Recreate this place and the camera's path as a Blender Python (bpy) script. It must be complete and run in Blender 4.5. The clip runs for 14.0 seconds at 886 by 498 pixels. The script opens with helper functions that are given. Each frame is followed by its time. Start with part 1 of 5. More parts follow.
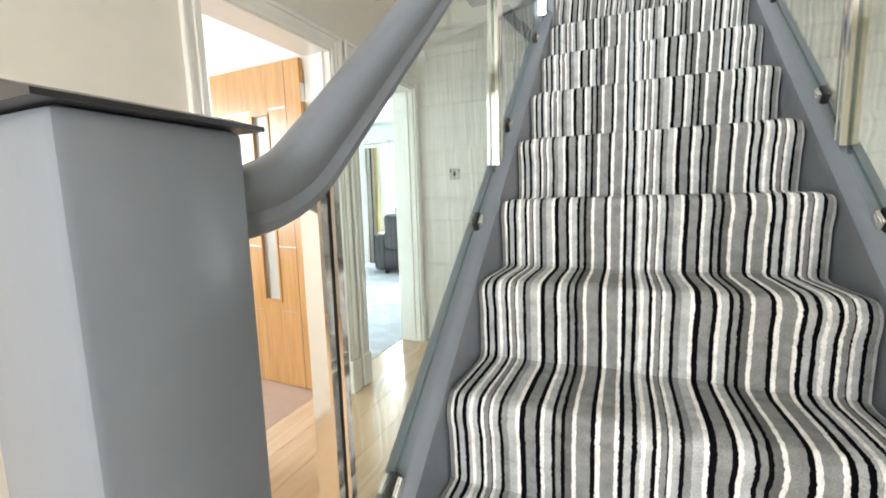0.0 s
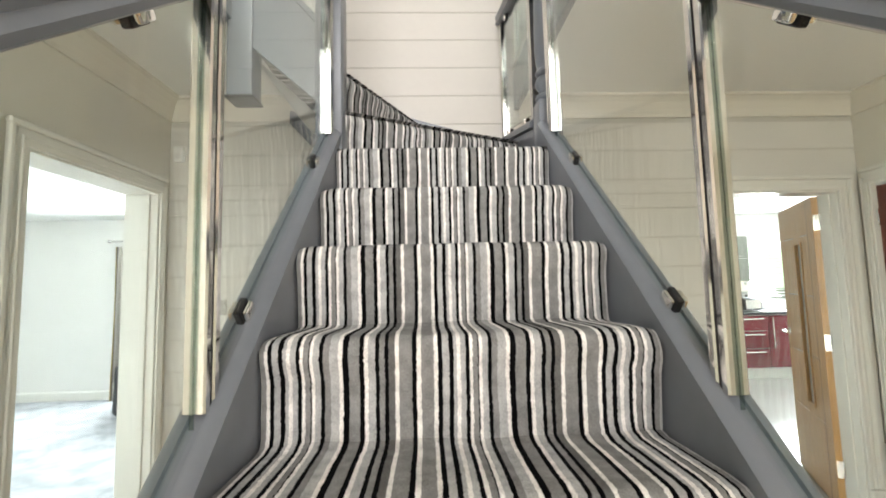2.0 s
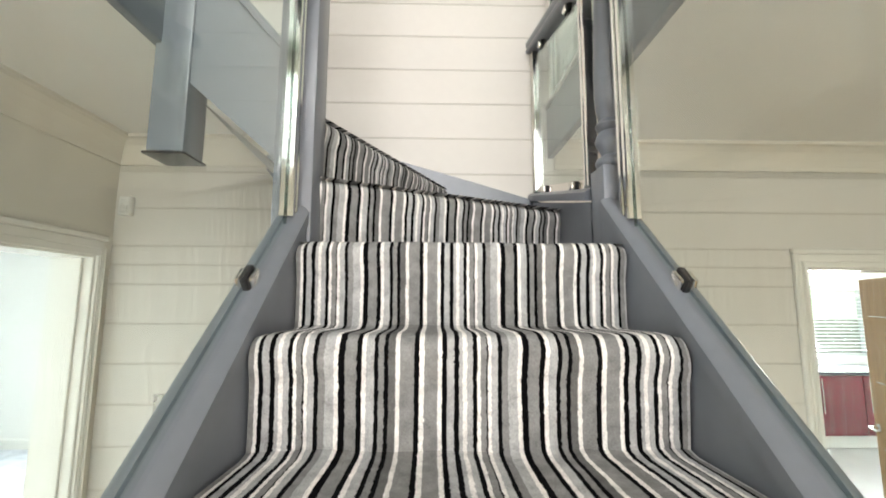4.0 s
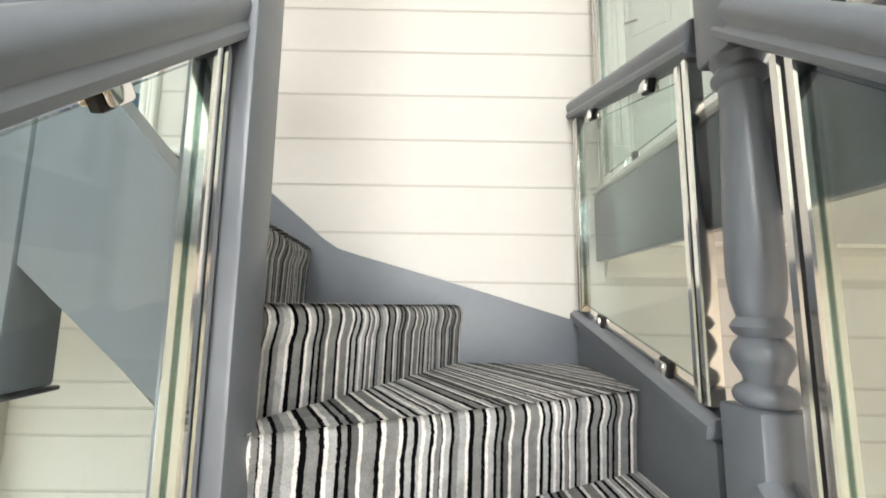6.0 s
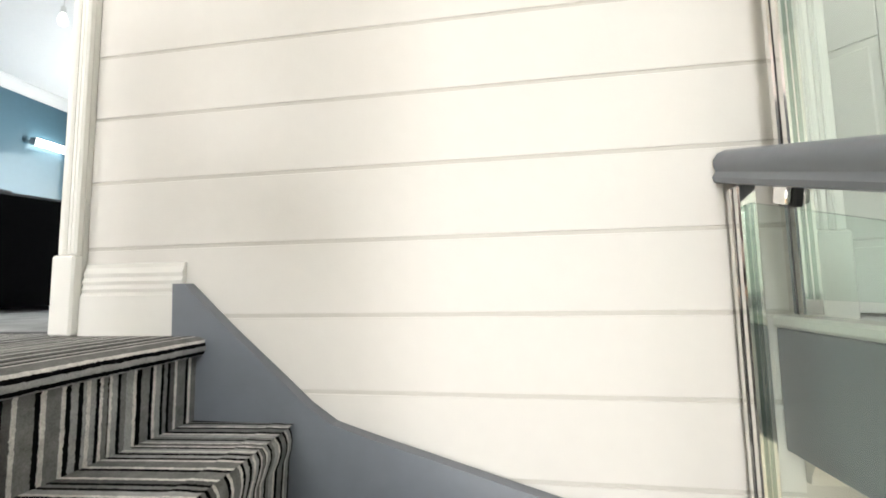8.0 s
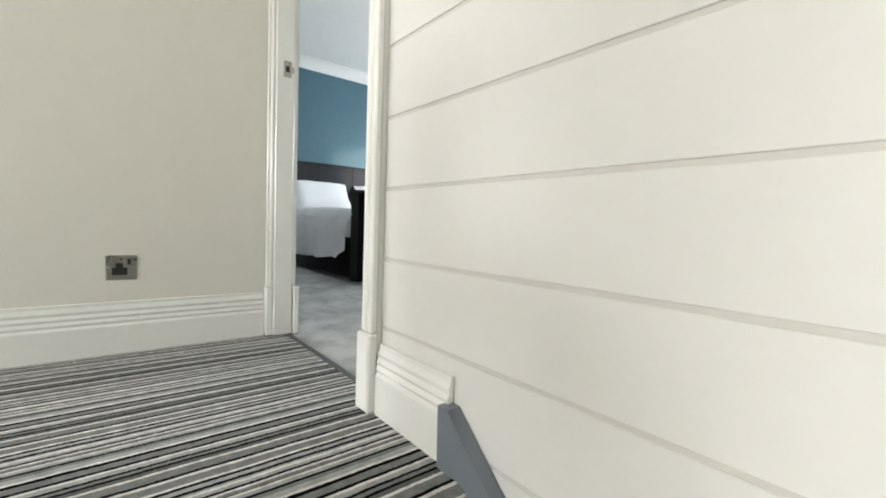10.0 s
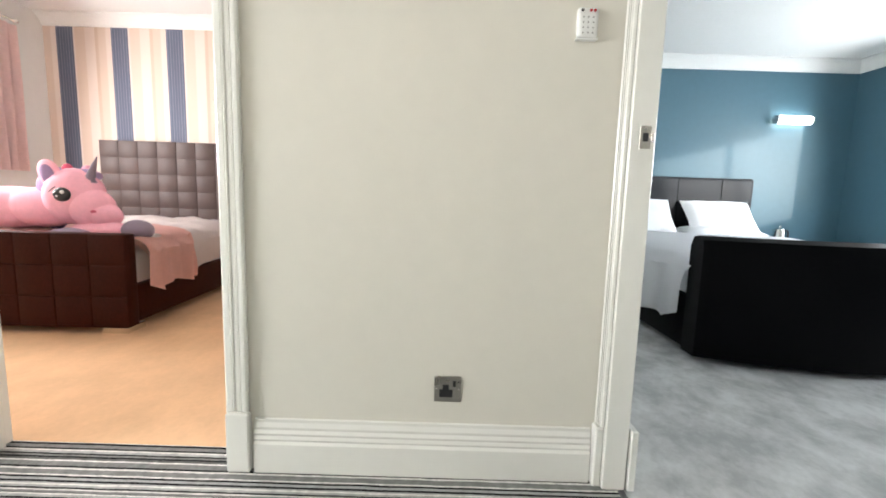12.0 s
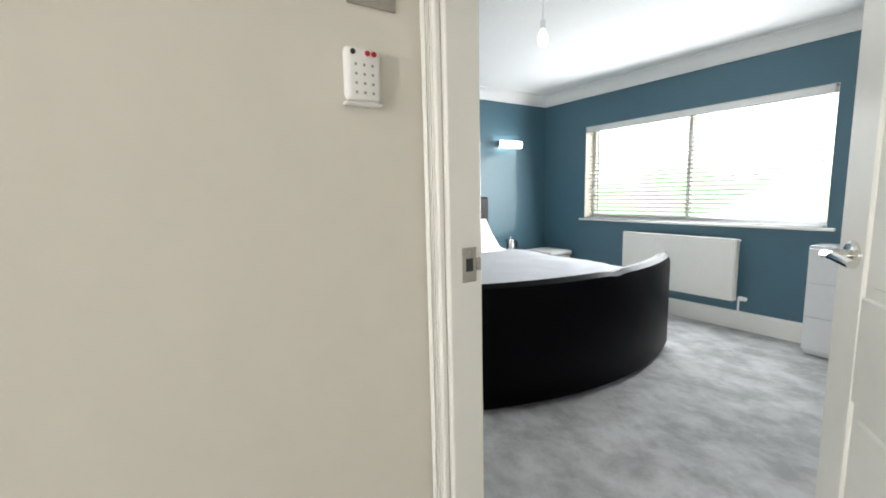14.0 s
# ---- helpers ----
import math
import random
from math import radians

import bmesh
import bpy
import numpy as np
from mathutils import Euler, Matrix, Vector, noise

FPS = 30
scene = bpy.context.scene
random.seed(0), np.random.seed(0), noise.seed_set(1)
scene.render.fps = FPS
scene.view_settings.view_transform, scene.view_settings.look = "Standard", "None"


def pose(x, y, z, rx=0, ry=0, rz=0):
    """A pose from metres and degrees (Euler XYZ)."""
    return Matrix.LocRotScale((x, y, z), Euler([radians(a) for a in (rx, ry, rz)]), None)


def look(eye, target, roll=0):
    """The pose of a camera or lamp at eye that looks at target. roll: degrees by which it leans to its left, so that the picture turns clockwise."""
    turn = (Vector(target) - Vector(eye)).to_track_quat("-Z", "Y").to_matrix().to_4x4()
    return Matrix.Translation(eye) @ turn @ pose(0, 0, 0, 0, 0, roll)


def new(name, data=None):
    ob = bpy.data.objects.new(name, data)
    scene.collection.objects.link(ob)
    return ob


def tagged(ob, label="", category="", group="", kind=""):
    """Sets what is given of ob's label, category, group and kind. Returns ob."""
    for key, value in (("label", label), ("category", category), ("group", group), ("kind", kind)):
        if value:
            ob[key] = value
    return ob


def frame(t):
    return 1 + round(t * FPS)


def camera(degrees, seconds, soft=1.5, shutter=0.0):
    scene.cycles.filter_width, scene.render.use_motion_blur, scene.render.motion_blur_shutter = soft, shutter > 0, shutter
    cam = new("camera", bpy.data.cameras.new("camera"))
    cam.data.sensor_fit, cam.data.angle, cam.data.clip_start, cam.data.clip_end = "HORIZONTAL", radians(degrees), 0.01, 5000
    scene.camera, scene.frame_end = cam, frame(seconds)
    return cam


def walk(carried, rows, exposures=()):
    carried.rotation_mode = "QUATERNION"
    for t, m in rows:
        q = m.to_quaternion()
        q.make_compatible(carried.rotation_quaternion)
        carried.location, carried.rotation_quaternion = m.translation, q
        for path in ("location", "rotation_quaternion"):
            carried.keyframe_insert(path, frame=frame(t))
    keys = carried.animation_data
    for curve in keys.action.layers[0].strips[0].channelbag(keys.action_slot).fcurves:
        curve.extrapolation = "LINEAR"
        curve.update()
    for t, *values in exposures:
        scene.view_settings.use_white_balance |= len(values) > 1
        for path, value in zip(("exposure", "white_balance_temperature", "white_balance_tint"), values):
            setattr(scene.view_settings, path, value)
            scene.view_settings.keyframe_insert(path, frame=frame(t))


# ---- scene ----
cam = camera(93.3, 14.0, soft=1.8)
PATH = [
    (0, (-0.051, 0.025, 1.155), (-0.839, 1.846, 0.905), -1.7),
    (0.5, (-0.107, 0.142, 1.201), (-0.422, 2.11, 1.04), -1.6),
    (1, (-0.081, 0.291, 1.234), (-0.156, 2.29, 1.2), -1.6),
    (1.5, (-0.059, 0.505, 1.337), (-0.03, 2.503, 1.402), -1.6),
    (2, (-0.064, 0.624, 1.424), (0.012, 2.616, 1.588), -1.4),
    (2.5, (-0.091, 0.748, 1.52), (-0.027, 2.739, 1.703), -1.2),
    (3, (-0.081, 0.864, 1.631), (-0.036, 2.851, 1.853), -0.9),
    (3.2, (-0.062, 0.92, 1.65), (-0.022, 2.904, 1.898), -0.6),
    (5.3, (-0.068, 1.367, 2.126), (-0.03, 3.352, 2.368), 1.0),
    (5.5, (-0.058, 1.408, 2.189), (-0.031, 3.394, 2.424), 1.0),
    (6, (-0.09, 1.548, 2.281), (-0.069, 3.53, 2.545), 0.7),
    (6.5, (-0.118, 1.668, 2.411), (-0.145, 3.652, 2.661), 0.6),
    (7, (-0.081, 1.815, 2.466), (-0.152, 3.799, 2.708), 1.0),
    (7.2, (-0.071, 1.872, 2.535), (-0.137, 3.857, 2.768), 0.1),
    (9.3, (-0.045, 2.343, 2.991), (-1.099, 4.043, 3.01), 1.2),
    (9.5, (-0.083, 2.367, 3.028), (-1.26, 3.984, 3.012), 1.9),
    (10, (-0.212, 2.482, 3.139), (-1.775, 3.726, 3.029), 2.0),
    (10.5, (-0.335, 2.542, 3.221), (-2.176, 3.309, 3.069), 2.8),
    (11, (-0.47, 2.621, 3.328), (-2.44, 2.918, 3.154), 3.1),
    (11.5, (-0.611, 2.538, 3.43), (-2.596, 2.643, 3.213), 2.4),
    (12, (-0.753, 2.484, 3.566), (-2.738, 2.481, 3.32), 1.7),
    (12.5, (-0.895, 2.471, 3.618), (-2.878, 2.507, 3.358), 1.0),
    (13, (-1.023, 2.511, 3.746), (-2.985, 2.789, 3.477), 0.5),
    (13.5, (-1.189, 2.568, 3.807), (-3.051, 3.253, 3.556), -0.9),
    (14, (-1.37, 2.601, 3.88), (-3.036, 3.676, 3.623), -1.3),
]
walk(cam, [(t, look(e, g, r)) for t, e, g, r in PATH], [(0, 1.05, 6150, 8), (0.5, 0.88, 6450, 10), (1.5, 0.78, 6650, 13), (2.5, 0.88, 6650, 13), (3.0, 0.93, 6650, 13), (5.5, 1.12, 6450, 10), (7.0, 1.35, 6450, 11), (9.5, 0.9, 6450, 9),
 (10.5, 1.16, 6150, 8), (11.5, 1.24, 6250, 9), (12.5, 1.28, 6350, 10), (13.0, 1.25, 6400, 10), (14, 0.93, 6500, 11)])

# ---- light and exposure ----
world = bpy.data.worlds.new("sky_world")
scene.world = world
world.use_nodes = True
SUN_ELEV, SUN_TO = radians(9.5), Vector((-0.77, -0.62, 0)).normalized()
wn = world.node_tree.nodes
sky = wn.new("ShaderNodeTexSky")
sky.sky_type, sky.sun_disc = "NISHITA", False
sky.sun_elevation, sky.sun_rotation = SUN_ELEV, math.atan2(-SUN_TO.x, -SUN_TO.y)
world.node_tree.links.new(sky.outputs[0], wn["Background"].inputs[0])
wn["Background"].inputs[1].default_value = 0.15
sun = new("sun", bpy.data.lights.new("sun", "SUN"))
sun.data.energy, sun.data.angle, sun.data.color = 1.1, radians(2.0), (1.0, 0.94, 0.86)
sun.matrix_world = look((0, 0, 12), Vector((0, 0, 12)) + SUN_TO * math.cos(SUN_ELEV) + Vector((0, 0, -math.sin(SUN_ELEV))))


def window_light(eye, target, w, h, power, color=(0.93, 0.97, 1.0)):
    lamp = new("window_light", bpy.data.lights.new("window_light", "AREA"))
    lamp.data.shape, lamp.data.size, lamp.data.size_y = "RECTANGLE", w, h
    lamp.data.energy, lamp.data.color = power, color
    lamp.matrix_world = look(eye, target)
    return lamp


window_light((-3.51, 6.60, 4.09), (-3.0, 0, 3.2), 2.05, 0.95, 35)        # blue bedroom window
window_light((-3.75, -1.64, 4.22), (-3.3, 2, 3.3), 0.9, 0.95, 48, (1.0, 0.95, 0.93))    # pink bedroom window
window_light((0.4, -2.14, 1.25), (-0.2, 3, 1.3), 1.8, 2.0, 54, (1.0, 0.955, 0.905))          # added fill, through an unseen glazed front door
window_light((-0.2, -2.14, 4.0), (-0.2, 3, 3.3), 2.0, 1.2, 80, (1.0, 0.985, 0.97))           # added fill, through an unseen landing window
window_light((-3.08, 6.28, 1.4), (-3.4, 2, 0.6), 1.5, 1.4, 120)              # living room window
window_light((5.5, 6.88, 1.52), (4.4, 3, 0.8), 1.0, 0.9, 115)               # kitchen window
window_light((-3.9, 0.5, 1.45), (-2, 1.2, 1.0), 1.2, 1.2, 40)             # added fill inside the study, which has no window


# ---- materials ----
def mat(name, color, rough=0.6, metal=0.0, vary=0.06, scale=6.0, bump=0.0, bump_scale=80.0, coat=0.0, spec=0.5):
    m = bpy.data.materials.new(name)
    m.use_nodes = True
    n, l = m.node_tree.nodes, m.node_tree.links
    b = n["Principled BSDF"]
    b.inputs["Roughness"].default_value, b.inputs["Metallic"].default_value = rough, metal
    b.inputs["Coat Weight"].default_value = coat
    b.inputs["Specular IOR Level"].default_value = spec
    tc = n.new("ShaderNodeTexCoord")
    big, fine = n.new("ShaderNodeTexNoise"), n.new("ShaderNodeTexNoise")
    big.inputs["Scale"].default_value, fine.inputs["Scale"].default_value = scale * 0.3, scale * 6
    big.inputs["Detail"].default_value = 4
    l.new(tc.outputs["Object"], big.inputs[0])
    l.new(tc.outputs["Object"], fine.inputs[0])
    add = n.new("ShaderNodeMath")
    add.operation = "ADD"
    l.new(big.outputs[0], add.inputs[0])
    l.new(fine.outputs[0], add.inputs[1])
    mr = n.new("ShaderNodeMapRange")
    mr.inputs[1].default_value, mr.inputs[2].default_value = 0.6, 1.4
    mr.inputs[3].default_value, mr.inputs[4].default_value = 1 - vary, 1 + vary
    l.new(add.outputs[0], mr.inputs[0])
    mul = n.new("ShaderNodeVectorMath")
    mul.operation = "SCALE"
    mul.inputs[0].default_value = color[:3]
    l.new(mr.outputs[0], mul.inputs["Scale"])
    l.new(mul.outputs[0], b.inputs["Base Color"])
    rr = n.new("ShaderNodeMapRange")
    rr.inputs[3].default_value, rr.inputs[4].default_value = max(0.02, rough - 0.06), min(1, rough + 0.06)
    l.new(big.outputs[0], rr.inputs[0])
    l.new(rr.outputs[0], b.inputs["Roughness"])
    if bump:
        bn, bp = n.new("ShaderNodeTexNoise"), n.new("ShaderNodeBump")
        bn.inputs["Scale"].default_value, bn.inputs["Detail"].default_value = bump_scale, 3
        l.new(tc.outputs["Object"], bn.inputs[0])
        bp.inputs["Strength"].default_value, bp.inputs["Distance"].default_value = bump, 0.002
        l.new(bn.outputs[0], bp.inputs["Height"])
        l.new(bp.outputs[0], b.inputs["Normal"])
    return m


def emitter(name, color, strength):
    m = bpy.data.materials.new(name)
    m.use_nodes = True
    b = m.node_tree.nodes["Principled BSDF"]
    b.inputs["Base Color"].default_value = (*color, 1)
    b.inputs["Emission Color"].default_value = (*color, 1)
    b.inputs["Emission Strength"].default_value = strength
    return m


def glass(name, tint=(0.93, 0.98, 0.96), rough=0.0):
    """Thin clear sheet: it lets light straight through and reflects by Fresnel."""
    m = bpy.data.materials.new(name)
    m.use_nodes = True
    n, l = m.node_tree.nodes, m.node_tree.links
    n.remove(n["Principled BSDF"])
    t, g, mix, fr = (n.new("ShaderNode" + k) for k in ("BsdfTransparent", "BsdfGlossy", "MixShader", "LayerWeight"))
    t.inputs[0].default_value = (*tint, 1)
    g.inputs["Roughness"].default_value = rough
    fr.inputs["Blend"].default_value = 0.5
    pw, sc = n.new("ShaderNodeMath"), n.new("ShaderNodeMath")
    pw.operation, sc.operation = "POWER", "MULTIPLY_ADD"
    pw.inputs[1].default_value, sc.inputs[1].default_value, sc.inputs[2].default_value = 4.5, 0.75, 0.035
    l.new(fr.outputs["Facing"], pw.inputs[0])
    l.new(pw.outputs[0], sc.inputs[0])
    l.new(sc.outputs[0], mix.inputs[0])
    l.new(t.outputs[0], mix.inputs[1])
    l.new(g.outputs[0], mix.inputs[2])
    l.new(mix.outputs[0], n["Material Output"].inputs[0])
    return m


STRIPES = ((0, 4), (16, 3), (38, 0), (54, 4), (68, 2), (88, 0), (94, 4), (108, 3), (131, 0), (149, 2), (172, 3), (208, 4), (224, 0), (250, 2), (294, 0), (311, 4), (328, 3), (359, 0), (376, 2),
           (396, 0), (413, 1), (440, 4), (457, 2), (511, 0), (530, 4), (549, 2), (602, 4), (617, 0), (636, 3), (664, 0), (683, 3))
SHADES = ((0.003, 0.003, 0.0035), (0.130, 0.130, 0.126), (0.225, 0.226, 0.220), (0.40, 0.405, 0.40), (0.76, 0.74, 0.71))


def carpet_stripes(name, wave=0.0022, off=0.0):
    m = bpy.data.materials.new(name)
    m.use_nodes = True
    n, l = m.node_tree.nodes, m.node_tree.links
    b = n["Principled BSDF"]
    b.inputs["Roughness"].default_value = 0.95
    b.inputs["Specular IOR Level"].default_value = 0.05
    uv, sep = n.new("ShaderNodeUVMap"), n.new("ShaderNodeSeparateXYZ")
    tc, nz = n.new("ShaderNodeTexCoord"), n.new("ShaderNodeTexNoise")
    nz.inputs["Scale"].default_value, nz.inputs["Detail"].default_value = 170, 2
    nz2 = n.new("ShaderNodeTexNoise")
    nz2.inputs["Scale"].default_value = 9
    l.new(tc.outputs["Object"], nz.inputs[0])
    l.new(tc.outputs["Object"], nz2.inputs[0])
    l.new(uv.outputs[0], sep.inputs[0])

    def math_node(op, a, c):
        k = n.new("ShaderNodeMath")
        k.operation = op
        for i, v in enumerate((a, c)):
            if isinstance(v, (int, float)):
                k.inputs[i].default_value = v
            else:
                l.new(v, k.inputs[i])
        return k.outputs[0]

    w = math_node("MULTIPLY", math_node("SUBTRACT", nz.outputs[0], 0.5), wave * 2.5)
    w2 = math_node("MULTIPLY", math_node("SUBTRACT", nz2.outputs[0], 0.5), 0.005)
    u = math_node("ADD", math_node("ADD", sep.outputs[0], w), w2)
    u = math_node("ADD", u, 0.320 + 0.305 * 40 + off)
    u = math_node("FRACT", math_node("DIVIDE", u, 0.305), 0)
    ramp = n.new("ShaderNodeValToRGB")
    r = ramp.color_ramp
    r.interpolation = "CONSTANT"
    for i, (p, s) in enumerate(STRIPES):
        e = r.elements[i] if i < 2 else r.elements.new(p / 698)
        e.position = p / 698
        e.color = (*SHADES[s], 1)
    l.new(u, ramp.inputs[0])
    fz = n.new("ShaderNodeTexNoise")
    fz.inputs["Scale"].default_value, fz.inputs["Detail"].default_value = 420, 2
    l.new(tc.outputs["Object"], fz.inputs[0])
    mr = n.new("ShaderNodeMapRange")
    mr.inputs[1].default_value, mr.inputs[2].default_value, mr.inputs[3].default_value, mr.inputs[4].default_value = 0.6, 1.4, 0.62, 1.34
    br = n.new("ShaderNodeTexNoise")
    br.inputs["Scale"].default_value, br.inputs["Detail"].default_value = 38, 3
    l.new(tc.outputs["Object"], br.inputs[0])
    l.new(math_node("ADD", fz.outputs[0], br.outputs[0]), mr.inputs[0])
    mul = n.new("ShaderNodeVectorMath")
    mul.operation = "SCALE"
    l.new(ramp.outputs[0], mul.inputs[0])
    l.new(mr.outputs[0], mul.inputs["Scale"])
    l.new(mul.outputs[0], b.inputs["Base Color"])
    bp = n.new("ShaderNodeBump")
    bp.inputs["Strength"].default_value, bp.inputs["Distance"].default_value = 0.5, 0.003
    l.new(fz.outputs[0], bp.inputs["Height"])
    l.new(bp.outputs[0], b.inputs["Normal"])
    return m


def pile_carpet(name, color, patch=0.18, scale=4.0):
    """Cut-pile carpet with brushed light and dark patches, soft and irregular."""
    m = mat(name, color, 0.97, vary=0.05, scale=9, bump=0.6, bump_scale=300, spec=0.1)
    n, l = m.node_tree.nodes, m.node_tree.links
    b = n["Principled BSDF"]
    src = b.inputs["Base Color"].links[0].from_socket
    tc, mp, nz, mr, mul = (n.new("ShaderNode" + k) for k in ("TexCoord", "Mapping", "TexNoise", "MapRange", "VectorMath"))
    mp.inputs["Rotation"].default_value, mp.inputs["Scale"].default_value = (0, 0, 0.6), (1.0, 1.25, 1.0)
    nz.inputs["Scale"].default_value, nz.inputs["Detail"].default_value, nz.inputs["Distortion"].default_value = scale, 5, 0.15
    nz.inputs["Roughness"].default_value = 0.62
    mr.inputs[1].default_value, mr.inputs[2].default_value = 0.36, 0.64
    mr.inputs[3].default_value, mr.inputs[4].default_value = 1 - patch, 1 + patch
    mul.operation = "SCALE"
    l.new(tc.outputs["Object"], mp.inputs[0])
    l.new(mp.outputs[0], nz.inputs[0])
    l.new(nz.outputs[0], mr.inputs[0])
    l.new(src, mul.inputs[0])
    l.new(mr.outputs[0], mul.inputs["Scale"])
    l.new(mul.outputs[0], b.inputs["Base Color"])
    return m


def wood(name, color, dark, rough=0.35, axis="Z", coat=0.3, scale=3.0):
    m = bpy.data.materials.new(name)
    m.use_nodes = True
    n, l = m.node_tree.nodes, m.node_tree.links
    b = n["Principled BSDF"]
    b.inputs["Roughness"].default_value, b.inputs["Coat Weight"].default_value = rough, coat
    b.inputs["Coat Roughness"].default_value = 0.15
    tc, mp, nz, ramp, info = (n.new("ShaderNode" + k) for k in ("TexCoord", "Mapping", "TexNoise", "ValToRGB", "ObjectInfo"))
    st = {"X": (1.0, 14, 14), "Y": (14, 1.0, 14), "Z": (14, 14, 1.0)}[axis]
    mp.inputs["Scale"].default_value = st
    nz.inputs["Scale"].default_value, nz.inputs["Detail"].default_value = scale, 6
    nz.noise_dimensions = "4D"
    l.new(tc.outputs["Object"], mp.inputs[0])
    l.new(mp.outputs[0], nz.inputs[0])
    k = n.new("ShaderNodeMath")
    k.operation = "MULTIPLY"
    k.inputs[1].default_value = 40
    l.new(info.outputs["Random"], k.inputs[0])
    l.new(k.outputs[0], nz.inputs["W"])
    ramp.color_ramp.elements[0].position, ramp.color_ramp.elements[1].position = 0.3, 0.7
    ramp.color_ramp.elements[0].color, ramp.color_ramp.elements[1].color = (*dark, 1), (*color, 1)
    l.new(nz.outputs[0], ramp.inputs[0])
    l.new(ramp.outputs[0], b.inputs["Base Color"])
    return m


M_WALL = mat("cream_wall_paint", (0.72, 0.69, 0.615), 0.5, vary=0.025, scale=2.5, bump=0.08, bump_scale=220)
M_WHITE_WALL = mat("white_wall_paint", (0.80, 0.79, 0.76), 0.6, vary=0.02, scale=2.5, bump=0.08, bump_scale=220)
M_PANEL = mat("cream_panel_paint", (0.70, 0.68, 0.635), 0.62, spec=0.3, vary=0.02, scale=4, bump=0.06, bump_scale=140)
# darker than the boards: shade in their gaps put into the colour
M_GROOVE = mat("groove_shade", (0.58, 0.56, 0.51), 0.7, vary=0.03)
M_TRIM = mat("white_gloss_trim", (0.82, 0.81, 0.76), 0.25, vary=0.02, scale=4, bump=0.03, bump_scale=60)
M_CEIL = mat("white_ceiling_paint", (0.82, 0.82, 0.80), 0.8, vary=0.02, bump=0.1, bump_scale=200)
M_GREY = mat("grey_satin_paint", (0.172, 0.190, 0.218), 0.32, vary=0.05, scale=5, bump=0.08, bump_scale=45)
M_GREY_DARK = mat("dark_cap_paint", (0.02, 0.02, 0.022), 0.3)
M_CHROME = mat("polished_chrome", (0.80, 0.79, 0.76), 0.09, metal=1.0, vary=0.03, scale=10)
M_RUBBER = mat("black_gasket", (0.012, 0.012, 0.013), 0.5)
M_GLASS = glass("clear_balustrade_glass")
M_GLASS_EDGE = glass("green_glass_edge", (0.40, 0.50, 0.47))
M_CARPET = carpet_stripes("striped_stair_carpet")
M_BLUE = mat("blue_wall_paint", (0.068, 0.150, 0.198), 0.5, vary=0.04, scale=3, bump=0.08, bump_scale=200)
M_PILE_GREY = pile_carpet("grey_pile_carpet", (0.47, 0.475, 0.47), 0.22, 5.5)
M_PILE_PEACH = pile_carpet("peach_pile_carpet", (0.74, 0.48, 0.29), 0.06)
M_PILE_HALL = pile_carpet("silver_pile_carpet", (0.50, 0.52, 0.56), 0.2)
M_FLOOR_GAP = mat("floor_joint", (0.34, 0.22, 0.12), 0.6)
M_PLANK = wood("oak_laminate", (0.66, 0.46, 0.27), (0.56, 0.37, 0.20), 0.24, "Y", 0.4)
M_TILE = mat("pale_kitchen_tile", (0.50, 0.49, 0.47), 0.2, vary=0.06)
M_PINKTILE = mat("dusty_pink_floor", (0.50, 0.36, 0.28), 0.6, vary=0.06)
M_OAK = wood("oak_door_veneer", (0.60, 0.34, 0.12), (0.46, 0.235, 0.07), 0.32, "Z")
M_REDWOOD = wood("mahogany_door_veneer", (0.20, 0.045, 0.02), (0.10, 0.02, 0.01), 0.3, "Z")


# ---- mesh helpers ----
def finish(name, bm, material, parent=None, label="", smooth=False):
    me = bpy.data.meshes.new(name)
    bmesh.ops.recalc_face_normals(bm, faces=bm.faces)
    bm.to_mesh(me)
    bm.free()
    me.materials.append(material)
    if smooth:
        me.polygons.foreach_set("use_smooth", [True] * len(me.polygons))
        me.set_sharp_from_angle(angle=radians(38))
    ob = new(name, me)
    ob.parent = parent
    if label:
        ob["label"] = label
    return ob


def part(name, bm, material, parent, label="", smooth=False):
    return finish(name, bm, material, parent, label, smooth)


def thing(name, label, category, group="", at=(0, 0, 0), rz=0.0):
    e = new(name)
    e.matrix_world = pose(*at, 0, 0, rz)
    return tagged(e, label, category, group)


def add_box(bm, lo, hi, bevel=0.0, m=None, seg=1):
    c = [(a + b) / 2 for a, b in zip(lo, hi)]
    s = [abs(b - a) for a, b in zip(lo, hi)]
    r = bmesh.ops.create_cube(bm, size=1, matrix=Matrix.Translation(c) @ Matrix.Diagonal((*s, 1)))
    vs = r["verts"]
    if bevel:
        es = list({e for v in vs for e in v.link_edges})
        out = bmesh.ops.bevel(bm, geom=es, offset=bevel, segments=seg, affect="EDGES", profile=0.5)
        vs = list({v for f in out["faces"] for v in f.verts} | {v for v in vs if v.is_valid})
    if m is not None:
        bmesh.ops.transform(bm, matrix=m, verts=vs)
    return vs


def box(lo, hi, bevel=0.0, m=None, seg=1):
    bm = bmesh.new()
    add_box(bm, lo, hi, bevel, m, seg)
    return bm


def slab(name, lo, hi, material, kind="structure", bevel=0.0, label=""):
    ob = finish(name, box(lo, hi, bevel), material)
    return tagged(ob, label, kind=kind)


